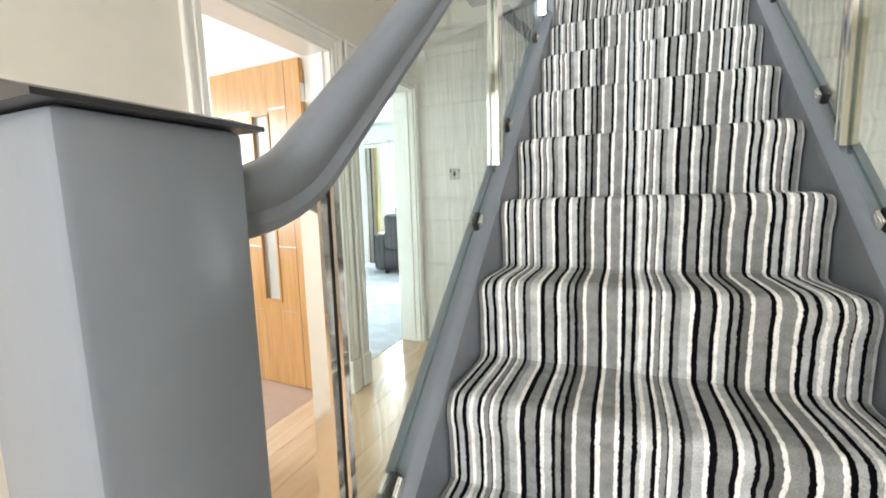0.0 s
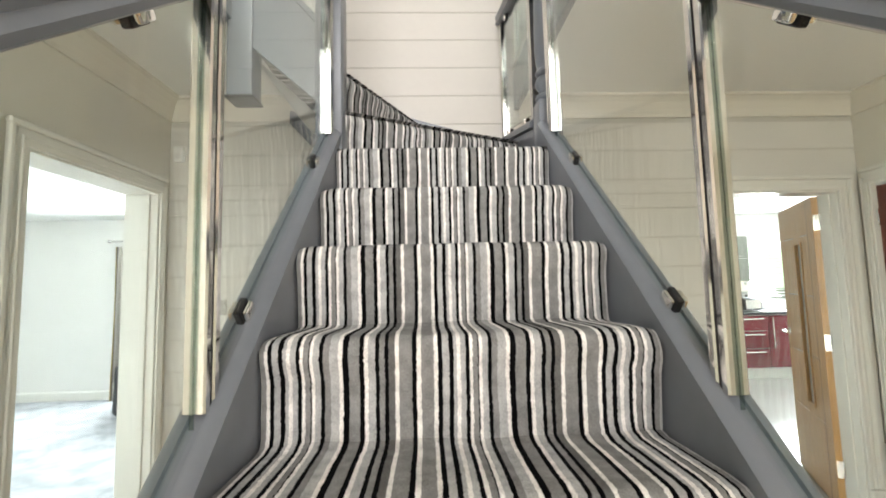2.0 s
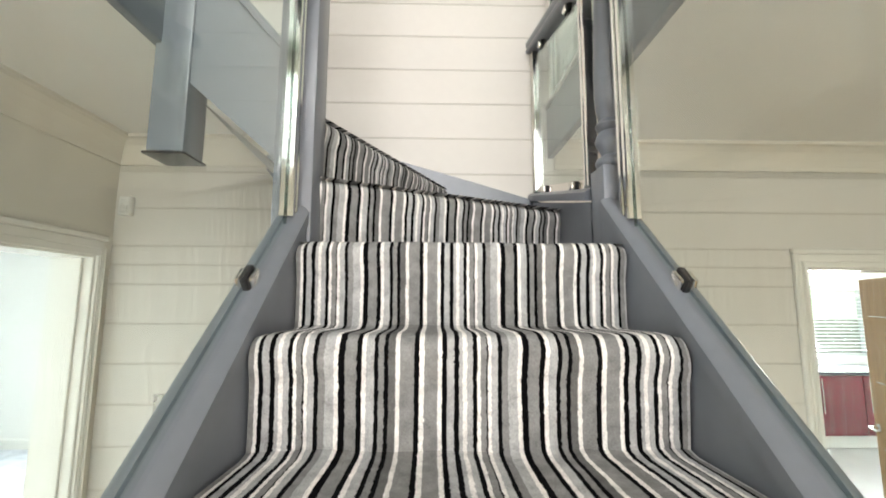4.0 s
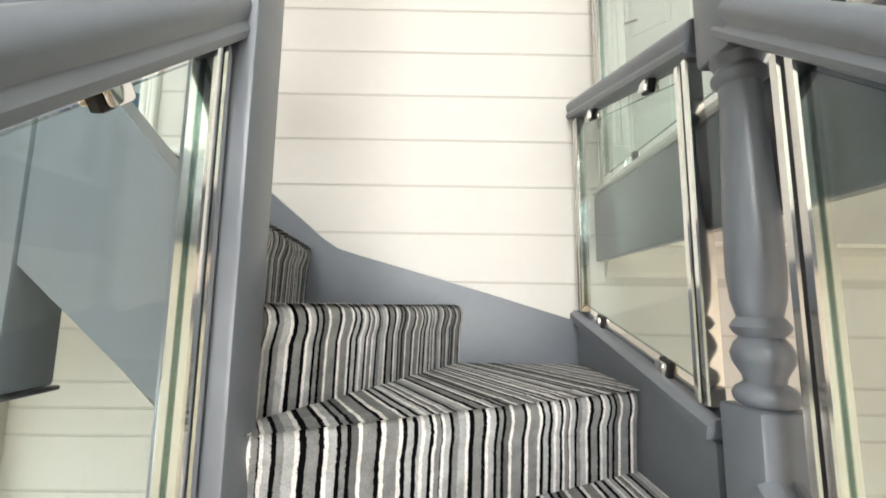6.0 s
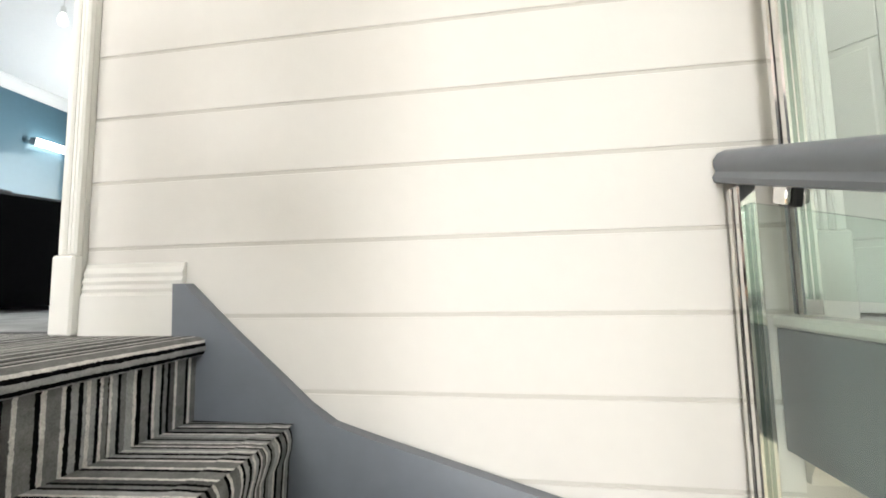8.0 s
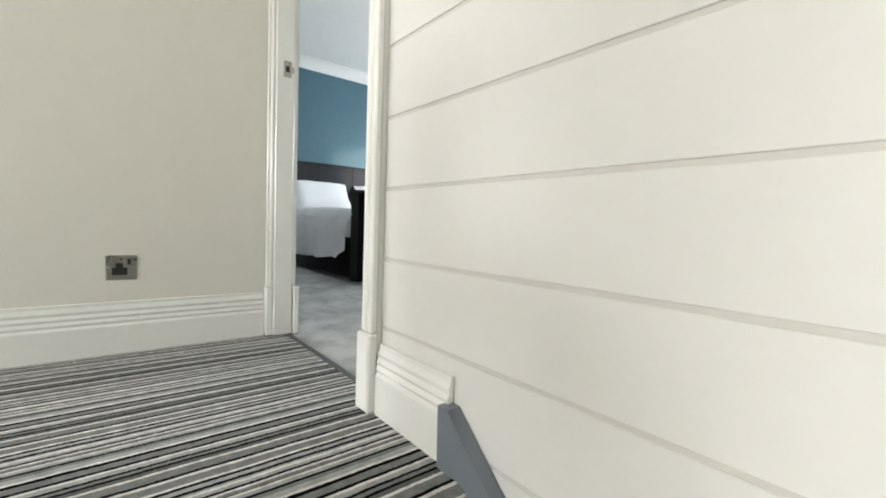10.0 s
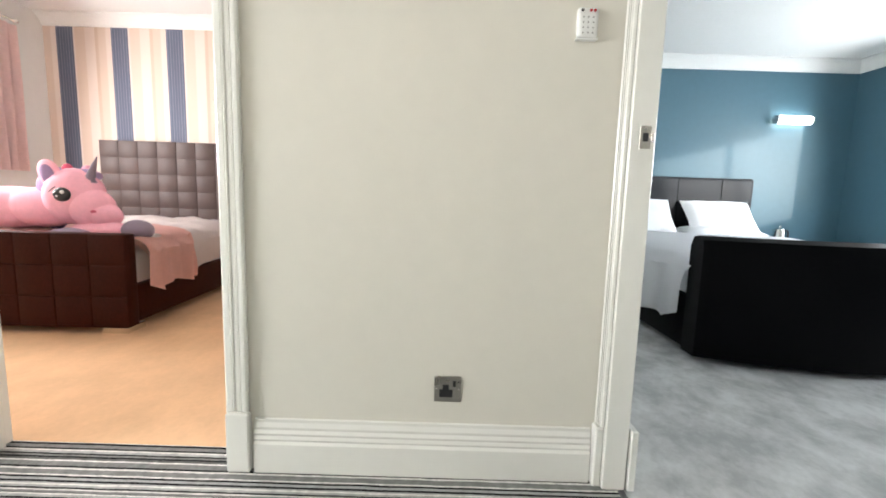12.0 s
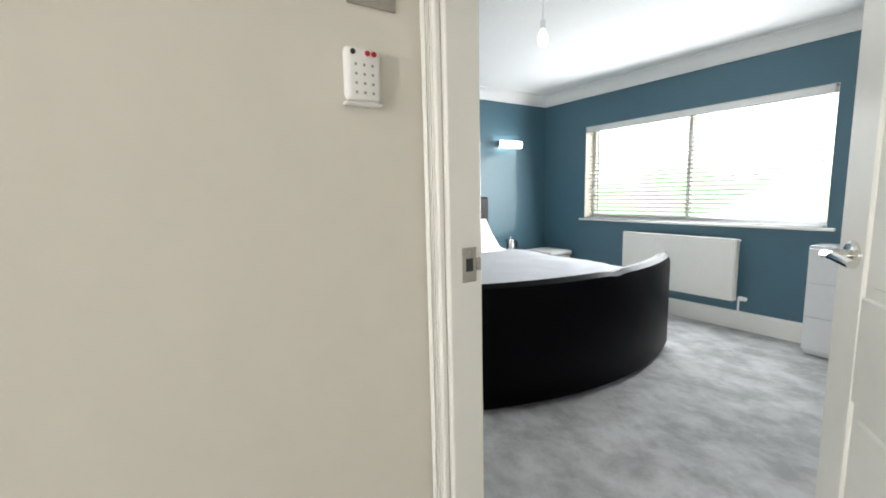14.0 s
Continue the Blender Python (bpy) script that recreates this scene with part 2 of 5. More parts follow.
def prism(bm, pts, axis, a, b):
    """A prism: a 2D outline pushed along an axis from a to b."""
    def p(u, v, w):
        return {"x": (w, u, v), "y": (u, w, v), "z": (u, v, w)}[axis]
    f0 = [bm.verts.new(p(u, v, a)) for u, v in pts]
    f1 = [bm.verts.new(p(u, v, b)) for u, v in pts]
    bm.faces.new(f0)
    bm.faces.new(f1[::-1])
    for i in range(len(pts)):
        j = (i + 1) % len(pts)
        bm.faces.new((f0[i], f0[j], f1[j], f1[i]))
    return f0 + f1


def sweep(bm, path, outline, up=Vector((0, 0, 1)), closed_ends=True):
    """An outline (side, up) carried along a path of points, mitred."""
    path = [Vector(p) for p in path]
    rings = []
    for i, p in enumerate(path):
        d0 = (path[i] - path[i - 1]).normalized() if i else None
        d1 = (path[i + 1] - path[i]).normalized() if i + 1 < len(path) else None
        t = (d0 + d1).normalized() if d0 and d1 else (d0 or d1)
        side = t.cross(up).normalized()
        u = side.cross(t).normalized()
        k = 1.0 / max(0.3, t.dot(d1 if d1 else d0))
        rings.append([bm.verts.new(p + side * a + u * (b * k)) for a, b in outline])
    n = len(outline)
    for r0, r1 in zip(rings, rings[1:]):
        for i in range(n):
            bm.faces.new((r0[i], r0[(i + 1) % n], r1[(i + 1) % n], r1[i]))
    if closed_ends:
        bm.faces.new(rings[0][::-1])
        bm.faces.new(rings[-1])


def lathe(bm, profile, seg=24, m=None):
    rings = []
    for r, z in profile:
        rings.append([bm.verts.new((r * math.cos(2 * math.pi * i / seg), r * math.sin(2 * math.pi * i / seg), z)) for i in range(seg)])
    for a, b in zip(rings, rings[1:]):
        for i in range(seg):
            bm.faces.new((a[i], a[(i + 1) % seg], b[(i + 1) % seg], b[i]))
    bm.faces.new(rings[0][::-1])
    bm.faces.new(rings[-1])
    if m is not None:
        bmesh.ops.transform(bm, matrix=m, verts=[v for r in rings for v in r])


def rail_path(pts, bend=0.06, n=5):
    """A polyline with its corners rounded."""
    pts = [Vector(p) for p in pts]
    out = [pts[0]]
    for a, b, c in zip(pts, pts[1:], pts[2:]):
        p0, p2 = b + (a - b).normalized() * bend, b + (c - b).normalized() * bend
        for i in range(n + 1):
            t = i / n
            out.append(p0 * (1 - t) ** 2 + b * (2 * t * (1 - t)) + p2 * t * t)
    return out + [pts[-1]]


# ---- sizes ----
RISE, GOING = 0.19, 0.2145
FIRST = 0.108                      # first nosing
LAND = 14 * RISE                   # upper floor, 2.66
YB = 3.02                          # panelled back wall
CEIL = 2.50                        # hall ceiling
WS = -2.03                         # landing wall with the socket
XH = -1.52                         # hall wall with the oak door
UP_CEIL = 5.02
BOARD, GROOVE0 = 0.1733, 2.362


def nose_y(k):
    return FIRST + (k - 1) * GOING


def pitch_z(y):
    return RISE + (y - FIRST) * RISE / GOING


# ---- floors and ceilings ----
slab("ground", (-60, -60, -0.5), (60, 60, -0.25), mat("lawn_ground", (0.07, 0.10, 0.04), 0.9, vary=0.2))
slab("hall_floor_base", (-1.70, -2.2, -0.2), (2.68, YB, -0.012), M_FLOOR_GAP)
slab("living_floor", (-6.2, 2.17, -0.2), (-1.70, 6.6, 0.004), M_PILE_HALL)
slab("study_floor", (-4.2, -2.2, -0.2), (-1.70, 2.06, 0.0), M_PINKTILE)
slab("kitchen_floor", (0.9, YB, -0.2), (6.6, 6.95, -0.003), M_TILE)
slab("landing_floor_west", (WS - 0.11, -2.2, CEIL), (-0.80, YB, LAND - 0.010), M_CEIL)
slab("landing_floor_east", (0.50, -2.2, CEIL), (2.68, YB, LAND - 0.010), M_CEIL)
slab("landing_floor_front", (-0.80, -2.2, CEIL), (0.50, -0.5, LAND - 0.010), M_CEIL)
slab("blue_room_floor", (-5.35, YB + 0.059, CEIL), (-0.4, 6.9, LAND - 0.004), M_PILE_GREY)
slab("threshold_bar", (-1.979, YB + 0.037, LAND - 0.018), (-1.195, YB + 0.058, LAND + 0.003), mat("dull_metal_bar", (0.16, 0.16, 0.17), 0.4, metal=0.6), bevel=0.003)
slab("east_threshold_floor", (0.60, YB, LAND - 0.019), (1.36, YB + 0.059, LAND - 0.003), M_PILE_GREY)
slab("pink_room_floor", (-5.4, -1.90, CEIL), (WS - 0.11, YB, LAND - 0.002), M_PILE_PEACH)
slab("east_room_floor", (0.3, YB + 0.0591, CEIL), (2.62, 5.4, LAND - 0.002), M_PILE_GREY)
slab("ceiling", (WS - 0.11, -2.33, UP_CEIL), (2.75, YB + 0.08, UP_CEIL + 0.1), M_CEIL)
slab("ceiling_blue_room", (-5.37, YB + 0.055, 5.05), (-0.3, 6.9, 5.2), M_CEIL)
slab("ceiling_pink_room", (-5.5, -2.33, 5.305), (WS - 0.11, YB + 0.13, 5.5), M_CEIL)
slab("ceiling_east_room", (0.3, YB + 0.055, UP_CEIL), (2.75, 5.5, UP_CEIL + 0.1), M_CEIL)
slab("ceiling_living_room", (-6.3, 2.17, 2.40), (-1.70, 6.7, 2.466), M_CEIL)
slab("ceiling_study", (-4.3, -2.3, 2.40), (-1.70, 2.06, 2.466), M_CEIL)
slab("ceiling_kitchen", (0.8, YB + 0.13, 2.40), (6.7, 7.15, 2.466), M_CEIL)


# ---- walls ----
def wall_along(name, axis, pos, thick, a, b, z0, z1, holes, material):
    """A wall along x or y with rectangular openings (a0, a1, z0, z1), as one mesh with reveals."""
    bm = bmesh.new()
    us = sorted({a, b, *[h[0] for h in holes], *[h[1] for h in holes]})
    vs = sorted({z0, z1, *[h[2] for h in holes], *[h[3] for h in holes]})
    us, vs = [u for u in us if a <= u <= b], [v for v in vs if z0 <= v <= z1]
    solid = {}
    for i, (u0, u1) in enumerate(zip(us, us[1:])):
        for j, (v0, v1) in enumerate(zip(vs, vs[1:])):
            cu, cv = (u0 + u1) / 2, (v0 + v1) / 2
            solid[i, j] = not any(h[0] < cu < h[1] and h[2] < cv < h[3] for h in holes)
    grid = {}

    def vert(i, j, k):
        if (i, j, k) not in grid:
            w = pos + (thick if k else 0)
            grid[i, j, k] = bm.verts.new((us[i], w, vs[j]) if axis == "x" else (w, us[i], vs[j]))
        return grid[i, j, k]

    for (i, j), s in solid.items():
        if not s:
            continue
        for k in (0, 1):
            bm.faces.new([vert(*c, k) for c in ((i, j), (i + 1, j), (i + 1, j + 1), (i, j + 1))])
        for di, dj, e in ((-1, 0, ((i, j), (i, j + 1))), (1, 0, ((i + 1, j), (i + 1, j + 1))), (0, -1, ((i, j), (i + 1, j))), (0, 1, ((i, j + 1), (i + 1, j + 1)))):
            if not solid.get((i + di, j + dj)):
                bm.faces.new((vert(*e[0], 0), vert(*e[1], 0), vert(*e[1], 1), vert(*e[0], 1)))
    return tagged(finish(name, bm, material), kind="structure")


BLUE_DOOR = (-1.992, -1.180, LAND, LAND + 1.98)
EAST_DOOR = (0.60, 1.36, LAND, LAND + 1.98)
KITCHEN_DOOR = (1.66, 2.42, 0.0, 1.93)
PINK_DOOR = (0.96, 1.808, LAND, LAND + 1.98)
LIVING_DOOR = (2.17, 2.94, 0.0, 1.96)
STUDY_DOOR = (1.195, 1.975, 0.0, 1.96)


def low(d):
    """The same opening, cut a little below the floor's top."""
    return (d[0], d[1], d[2] - 0.02, d[3])


# the back wall, behind its boards; the hall part carries the groove shade
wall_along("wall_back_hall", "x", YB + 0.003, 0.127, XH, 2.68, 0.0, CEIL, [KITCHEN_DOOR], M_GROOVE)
wall_along("wall_back_landing", "x", YB + 0.006, 0.048, WS - 0.11, 2.68, CEIL, UP_CEIL, [low(BLUE_DOOR), low(EAST_DOOR)], M_WALL)
wall_along("wall_landing_west", "y", WS - 0.11, 0.11, -2.2, YB + 0.012, LAND - 0.03, 5.41, [low(PINK_DOOR)], M_WALL)
wall_along("wall_hall_west", "y", XH - 0.18, 0.18, -2.2, YB + 0.012, 0.0, CEIL, [LIVING_DOOR, STUDY_DOOR], M_WALL)
wall_along("wall_hall_east", "y", 2.55, 0.13, -2.2, YB + 0.012, 0.0, UP_CEIL, [(2.19, 2.97, 0, 1.96)], M_WALL)
# unseen front wall; its two openings are added for the fill lights
wall_along("wall_front", "x", -2.33, 0.13, WS - 0.11, 2.68, -0.2, UP_CEIL, [(-0.55, 1.35, 0.22, 2.25), (-1.2, 0.8, 3.4, 4.6)], M_WALL)
# blue bedroom
wall_along("wall_blue_north", "x", 6.67, 0.25, -5.35, -0.4, CEIL, 5.05, [(-4.60, -2.42, 3.575, 4.61)], M_BLUE)
wall_along("wall_blue_west", "y", -5.35, 0.13, YB + 0.064, 6.67, CEIL, 5.05, [], M_BLUE)
wall_along("wall_blue_east", "y", -0.53, 0.13, YB + 0.064, 6.67, CEIL, 5.05, [], M_WHITE_WALL)
wall_along("wall_blue_south", "x", YB + 0.0541, 0.010, -5.22, -0.53, LAND - 0.02, 5.05, [low(BLUE_DOOR)], M_WHITE_WALL)
wall_along("wall_blue_south_end", "x", YB, 0.13, -5.4, WS - 0.11, CEIL, 5.4, [], M_WHITE_WALL)
# pink bedroom
wall_along("wall_pink_south", "x", -1.90, 0.2, -5.4, WS - 0.11, CEIL, 5.4, [(-4.7, -3.3, 3.75, 4.75)], M_WHITE_WALL)
# living room, study, kitchen, east room
wall_along("wall_living_north", "x", 6.45, 0.2, -6.2, XH - 0.18, -0.2, 2.4, [(-3.85, -2.3, 0.65, 2.15)], M_WHITE_WALL)
wall_along("wall_living_west", "y", -6.3, 0.1, 2.17, 6.65, -0.2, 2.4, [], M_WHITE_WALL)
wall_along("wall_living_east", "y", XH - 0.28, 0.1, YB + 0.13, 6.45, -0.2, 2.4, [], M_WHITE_WALL)
wall_along("wall_partition", "x", 2.06, 0.11, -6.2, XH - 0.18, -0.2, 2.4, [], M_WHITE_WALL)
wall_along("wall_study_west", "y", -4.3, 0.1, -2.2, 2.06, -0.2, 2.4, [], M_WHITE_WALL)
wall_along("wall_study_south", "x", -2.3, 0.1, -4.3, XH - 0.18, -0.2, 2.4, [], M_WHITE_WALL)
wall_along("wall_kitchen_north", "x", 6.95, 0.2, 0.8, 6.7, -0.2, 2.4, [(4.90, 6.10, 1.02, 2.0)], M_WHITE_WALL)
wall_along("wall_kitchen_west", "y", 0.8, 0.1, YB + 0.13, 6.95, -0.2, 2.4, [], M_WHITE_WALL)
wall_along("wall_kitchen_east", "y", 6.6, 0.1, YB + 0.13, 6.95, -0.2, 2.4, [], M_WHITE_WALL)
wall_along("wall_kitchen_south", "x", YB + 0.03, 0.1, 2.62, 6.7, -0.2, 2.4, [], M_WHITE_WALL)
wall_along("wall_east_room_north", "x", 5.4, 0.1, 0.2, 2.75, LAND - 0.2, UP_CEIL, [], M_WHITE_WALL)
wall_along("wall_east_room_west", "y", 0.2, 0.1, YB + 0.054, 5.4, LAND - 0.2, UP_CEIL, [], M_WHITE_WALL)
wall_along("wall_east_room_east", "y", 2.62, 0.1, YB + 0.054, 5.4, LAND - 0.2, UP_CEIL, [], M_WHITE_WALL)


def striped_paper():
    m = bpy.data.materials.new("striped_wallpaper")
    m.use_nodes = True
    n, l = m.node_tree.nodes, m.node_tree.links
    b = n["Principled BSDF"]
    b.inputs["Roughness"].default_value = 0.7
    tc, sep, ad, dv, fr, ramp = (n.new("ShaderNode" + k) for k in ("TexCoord", "SeparateXYZ", "Math", "Math", "Math", "ValToRGB"))
    l.new(tc.outputs["Object"], sep.inputs[0])
    ad.operation, dv.operation, fr.operation = "ADD", "DIVIDE", "FRACT"
    ad.inputs[1].default_value = 10.447
    dv.inputs[1].default_value = 0.567
    l.new(sep.outputs[1], ad.inputs[0])
    l.new(ad.outputs[0], dv.inputs[0])
    l.new(dv.outputs[0], fr.inputs[0])
    l.new(fr.outputs[0], ramp.inputs[0])
    r = ramp.color_ramp
    r.interpolation = "CONSTANT"
    cream, pale, tan, blue, blue2 = (0.66, 0.53, 0.44), (0.72, 0.61, 0.54), (0.60, 0.46, 0.36), (0.10, 0.115, 0.17), (0.20, 0.215, 0.28)
    stops = [(0, cream), (0.18, pale), (0.36, tan), (0.42, cream), (0.56, pale), (0.66, blue)]
    for i in range(6):
        stops += [(0.675 + i * 0.05, blue2), (0.685 + i * 0.05, blue)]
    stops += [(0.965, pale)]
    for i, (p, c) in enumerate(stops):
        e = r.elements[i] if i < 2 else r.elements.new(p)
        e.position, e.color = p, (*c, 1)
    l.new(ramp.outputs[0], b.inputs["Base Color"])
    return m


tagged(wall_along("wall_pink_west", "y", -5.4, 0.13, -1.90, YB, CEIL, 5.4, [], striped_paper()), kind="structure")


# ---- stairs: carpet, strings, posts ----
def stair_profile():
    """Carpeted outline in (y, z) from the floor to the tenth nosing, with rounded nosings."""
    pts = [(nose_y(1) + 0.018, 0.0)]
    for k in range(1, 11):
        y, z = nose_y(k), k * RISE
        pts += [(y + 0.014, z - RISE + 0.02), (y + 0.010, z - 0.075), (y + 0.003, z - 0.052), (y, z - 0.034), (y + 0.002, z - 0.019), (y + 0.009, z - 0.007), (y + 0.022, z),
                (y + 0.05, z + 0.002)]
        if k < 10:
            pts += [(nose_y(k + 1) - 0.01, z - 0.001), (nose_y(k + 1) + 0.012, z + 0.004)]
    return pts


def uv_mesh(name, verts, faces, uvs, material, parent, label=""):
    me = bpy.data.meshes.new(name)
    me.from_pydata(verts, [], faces)
    me.materials.append(material)
    layer = me.uv_layers.new(name="UVMap")
    for poly in me.polygons:
        for li in poly.loop_indices:
            layer.data[li].uv = uvs[me.loops[li].vertex_index]
    me.polygons.foreach_set("use_smooth", [True] * len(me.polygons))
    me.set_sharp_from_angle(angle=radians(60))
    ob = new(name, me)
    ob.parent = parent
    if label:
        ob["label"] = label
    return ob


stairs = thing("staircase", "carpeted staircase with grey painted strings rising to the landing", "stairs")
prof = stair_profile()
vs, fs, uvs = [], [], []
NX = 24
XW = 0.372
for j, (y, z) in enumerate(prof):
    for i in range(NX + 1):
        x = -XW + 2 * XW * i / NX
        d = 0.0025 * math.sin(x * 31 + j * 0.9) + 0.002 * math.sin(x * 11 + j)
        e = max(0.0, abs(x) - (XW - 0.012)) * 0.9
        vs.append((x, y + d + e, z - e * 0.6 + d * 0.4))
        uvs.append((x, 0))
for j in range(len(prof) - 1):
    for i in range(NX):
        a = j * (NX + 1) + i
        fs.append((a, a + 1, a + NX + 2, a + NX + 1))
uv_mesh("stair_runner", vs, fs, uvs, M_CARPET, stairs, "black, white and grey striped pile carpet")


def winder_step(k, low_a, low_b, tread):
    """One winder: a rounded riser from low_a to low_b and its tread polygon (x, y). Stripes run across the nosing."""
    a, b = Vector((*low_a, 0)), Vector((*low_b, 0))
    d = (b - a).normalized()
    nrm = Vector((-d.y, d.x, 0))
    cen = sum((Vector((*p, 0)) for p in tread), Vector()) / len(tread)
    if (cen - a).dot(nrm) < 0:
        nrm = -nrm
    z = k * RISE
    prof2 = [(0.014, z - RISE), (0.010, z - 0.075), (0.003, z - 0.052), (0.0, z - 0.034), (0.002, z - 0.019), (0.009, z - 0.007), (0.022, z), (0.05, z + 0.001)]
    n = 20
    vs, fs, uvs = [], [], []
    for j, (o, zz) in enumerate(prof2):
        for i in range(n + 1):
            t = i / n
            p = a.lerp(b, t) + nrm * (o + 0.002 * math.sin(t * 23 + j))
            vs.append((p.x, p.y, zz))
            uvs.append(((p - a).dot(d), 0))
    for j in range(len(prof2) - 1):
        for i in range(n):
            q = j * (n + 1) + i
            fs.append((q, q + 1, q + n + 2, q + n + 1))
    base = len(vs)
    for p in tread:
        v = Vector((*p, 0))
        vs.append((p[0], p[1], z - 0.0005))
        uvs.append(((v - a).dot(d), 0))
    fs.append(tuple(range(base, base + len(tread))))
    return uv_mesh("winder_carpet", vs, fs, uvs, M_CARPET, stairs, "striped pile carpet on a turning step")


P11L, P11R, P12L, P12R, P13L, P13R = (-0.375, 2.19), (0.385, 2.565), (-0.385, 2.235), (0.0, YB - 0.03), (-0.47, 2.23), (-0.53, YB - 0.03)
winder_step(11, P11L, P11R, [(-0.375, 2.18), (0.385, 2.55), (0.385, YB - 0.02), (-0.04, YB - 0.02), (-0.43, 2.25)])
winder_step(12, P12L, P12R, [(-0.39, 2.22), (0.0, YB - 0.02), (-0.59, YB - 0.02), (-0.53, 2.22)])
winder_step(13, P13L, P13R, [(-0.47, 2.22), (-0.53, YB - 0.02), (-0.80, YB - 0.02), (-0.80, 2.22)])
# the kite-shaped tread of the tenth step
uv_mesh("winder_tread", [(-0.385, 2.06, 1.899), (0.385, 2.06, 1.899), (0.385, 2.62, 1.899), (-0.36, 2.25, 1.899)], [(0, 1, 2, 3)],
        [(-0.385, 0), (0.385, 0), (0.385, 0), (-0.36, 0)], M_CARPET, stairs)
# top riser
vs, fs, uvs = [], [], []
for j, (o, zz) in enumerate(((0.02, LAND - RISE), (0.02, LAND - 0.045))):
    for i in range(21):
        y = 2.22 + (YB - 0.03 - 2.22) * i / 20
        vs.append((-0.755 - o, y, zz))
        uvs.append((y, 0))
for i in range(20):
    fs.append((i, i + 1, i + 22, i + 21))
uv_mesh("top_riser_carpet", vs, fs, uvs, M_CARPET, stairs)
# landing carpet with its rounded nosing, stripes along the nosing
edge = [(-0.775, LAND - 0.046), (-0.757, LAND - 0.042), (-0.750, LAND - 0.026), (-0.754, LAND - 0.008), (-0.768, LAND), (-0.80, LAND + 0.001)]
vs, fs, uvs = [], [], []
s = 0.0
for j, (x, z) in enumerate(edge):
    if j:
        s += math.hypot(x - edge[j - 1][0], z - edge[j - 1][1])
    vs += [(x, 2.19, z), (x, YB - 0.028, z)]
    uvs += [(-s, 0)] * 2
for j in range(len(edge) - 1):
    fs.append((2 * j, 2 * j + 1, 2 * j + 3, 2 * j + 2))
uv_mesh("landing_nosing_carpet", vs, fs, uvs, M_CARPET, stairs)
flat = [((-0.80, -2.2), (-0.80, YB), (WS, YB), (WS, -2.2)), ((WS, 0.965), (WS, 1.80), (WS - 0.112, 1.80), (WS - 0.112, 0.965)), ((-1.98, YB), (-1.194, YB), (-1.194, YB + 0.036), (-1.98, YB + 0.036))]
vs, fs, uvs = [], [], []
for quad in flat:
    b0 = len(vs)
    for x, y in quad:
        vs.append((x, y, LAND))
        uvs.append((x + 0.80 - s, 0))
    fs.append((b0, b0 + 1, b0 + 2, b0 + 3))
tagged(uv_mesh("landing_carpet", vs, fs, uvs, M_CARPET, None), kind="structure")
vs = [(x, y, LAND) for x, y in ((-0.80, -2.2), (0.50, -2.2), (0.50, -0.5), (-0.80, -0.5))]
tagged(uv_mesh("landing_carpet_front", vs, [(0, 1, 2, 3)], [(v[0], 0) for v in vs], M_CARPET, None), kind="structure")
vs = [(x, y, LAND) for x, y in ((0.50, -2.2), (2.49, -2.2), (2.49, YB), (0.50, YB))]
tagged(uv_mesh("landing_carpet_east", vs, [(0, 1, 2, 3)], [(v[0], 0) for v in vs], M_CARPET, None), kind="structure")


# strings
def sloped_string(x0, x1, label):
    bm = bmesh.new()
    ya, yb = 0.29, 2.19
    prism(bm, [(ya, pitch_z(ya) - 0.026), (yb, pitch_z(yb) - 0.026), (yb, pitch_z(yb) - 0.30), (ya + 0.25, 0.0), (ya, 0.0)], "x", x0, x1)
    return part("string", bm, M_GREY, stairs, label)


sloped_string(-0.43, -0.376, "grey painted stair string")
sloped_string(0.376, 0.43, "grey painted stair string")
RAIL_BASE = [(-0.036, -0.012), (-0.036, 0.012), (-0.024, 0.022), (-0.012, 0.024), (-0.010, 0.018), (0.010, 0.018), (0.012, 0.024), (0.024, 0.022), (0.036, 0.012), (0.036, -0.012)]
for sx in (-0.407, 0.407):
    bm = bmesh.new()
    sweep(bm, [(sx, 0.29, pitch_z(0.29) - 0.013), (sx, 2.19, pitch_z(2.19) - 0.013)], RAIL_BASE)
    part("base_rail", bm, M_GREY, stairs, "grey painted grooved base rail", True)
# wall string on the back wall, with its eased bend
top = [(0.42, 2.22), (0.10, 2.315), (-0.20, 2.400), (-0.36, 2.445), (-0.44, 2.470), (-0.50, 2.510), (-0.56, 2.562), (-0.70, 2.68), (-0.815, 2.785), (-0.845, 2.785)]
bm = bmesh.new()
prism(bm, top + [(-0.835, LAND - 0.3), (-0.6, 2.1), (0.42, 1.7)], "y", YB - 0.034, YB - 0.001)
part("wall_string", bm, M_GREY, stairs, "grey painted wall string with an eased bend")
# string under the short right-hand balustrade
bm = bmesh.new()
prism(bm, [(2.29, 2.052), (YB - 0.001, 2.225), (YB - 0.001, 1.70), (2.29, 1.62)], "x", 0.386, 0.43)
part("short_string", bm, M_GREY, stairs)
bm = bmesh.new()
sweep(bm, [(0.407, 2.29, 2.07), (0.407, YB - 0.002, 2.245)], RAIL_BASE)
part("short_base_rail", bm, M_GREY, stairs, "grey painted base rail", True)
# outer string of the top steps
bm = bmesh.new()
prism(bm, [(-0.46, 2.42), (-0.71, 2.70), (-0.71, 2.335), (-0.46, 2.115)], "y", 2.165, 2.20)
part("outer_string", bm, M_GREY, stairs)
bm = bmesh.new()
prism(bm, [(-0.46, 2.415), (-0.71, 2.70), (-0.71, 2.73), (-0.46, 2.445)], "y", 2.15, 2.215)
part("outer_string_cap", bm, M_GREY, stairs)
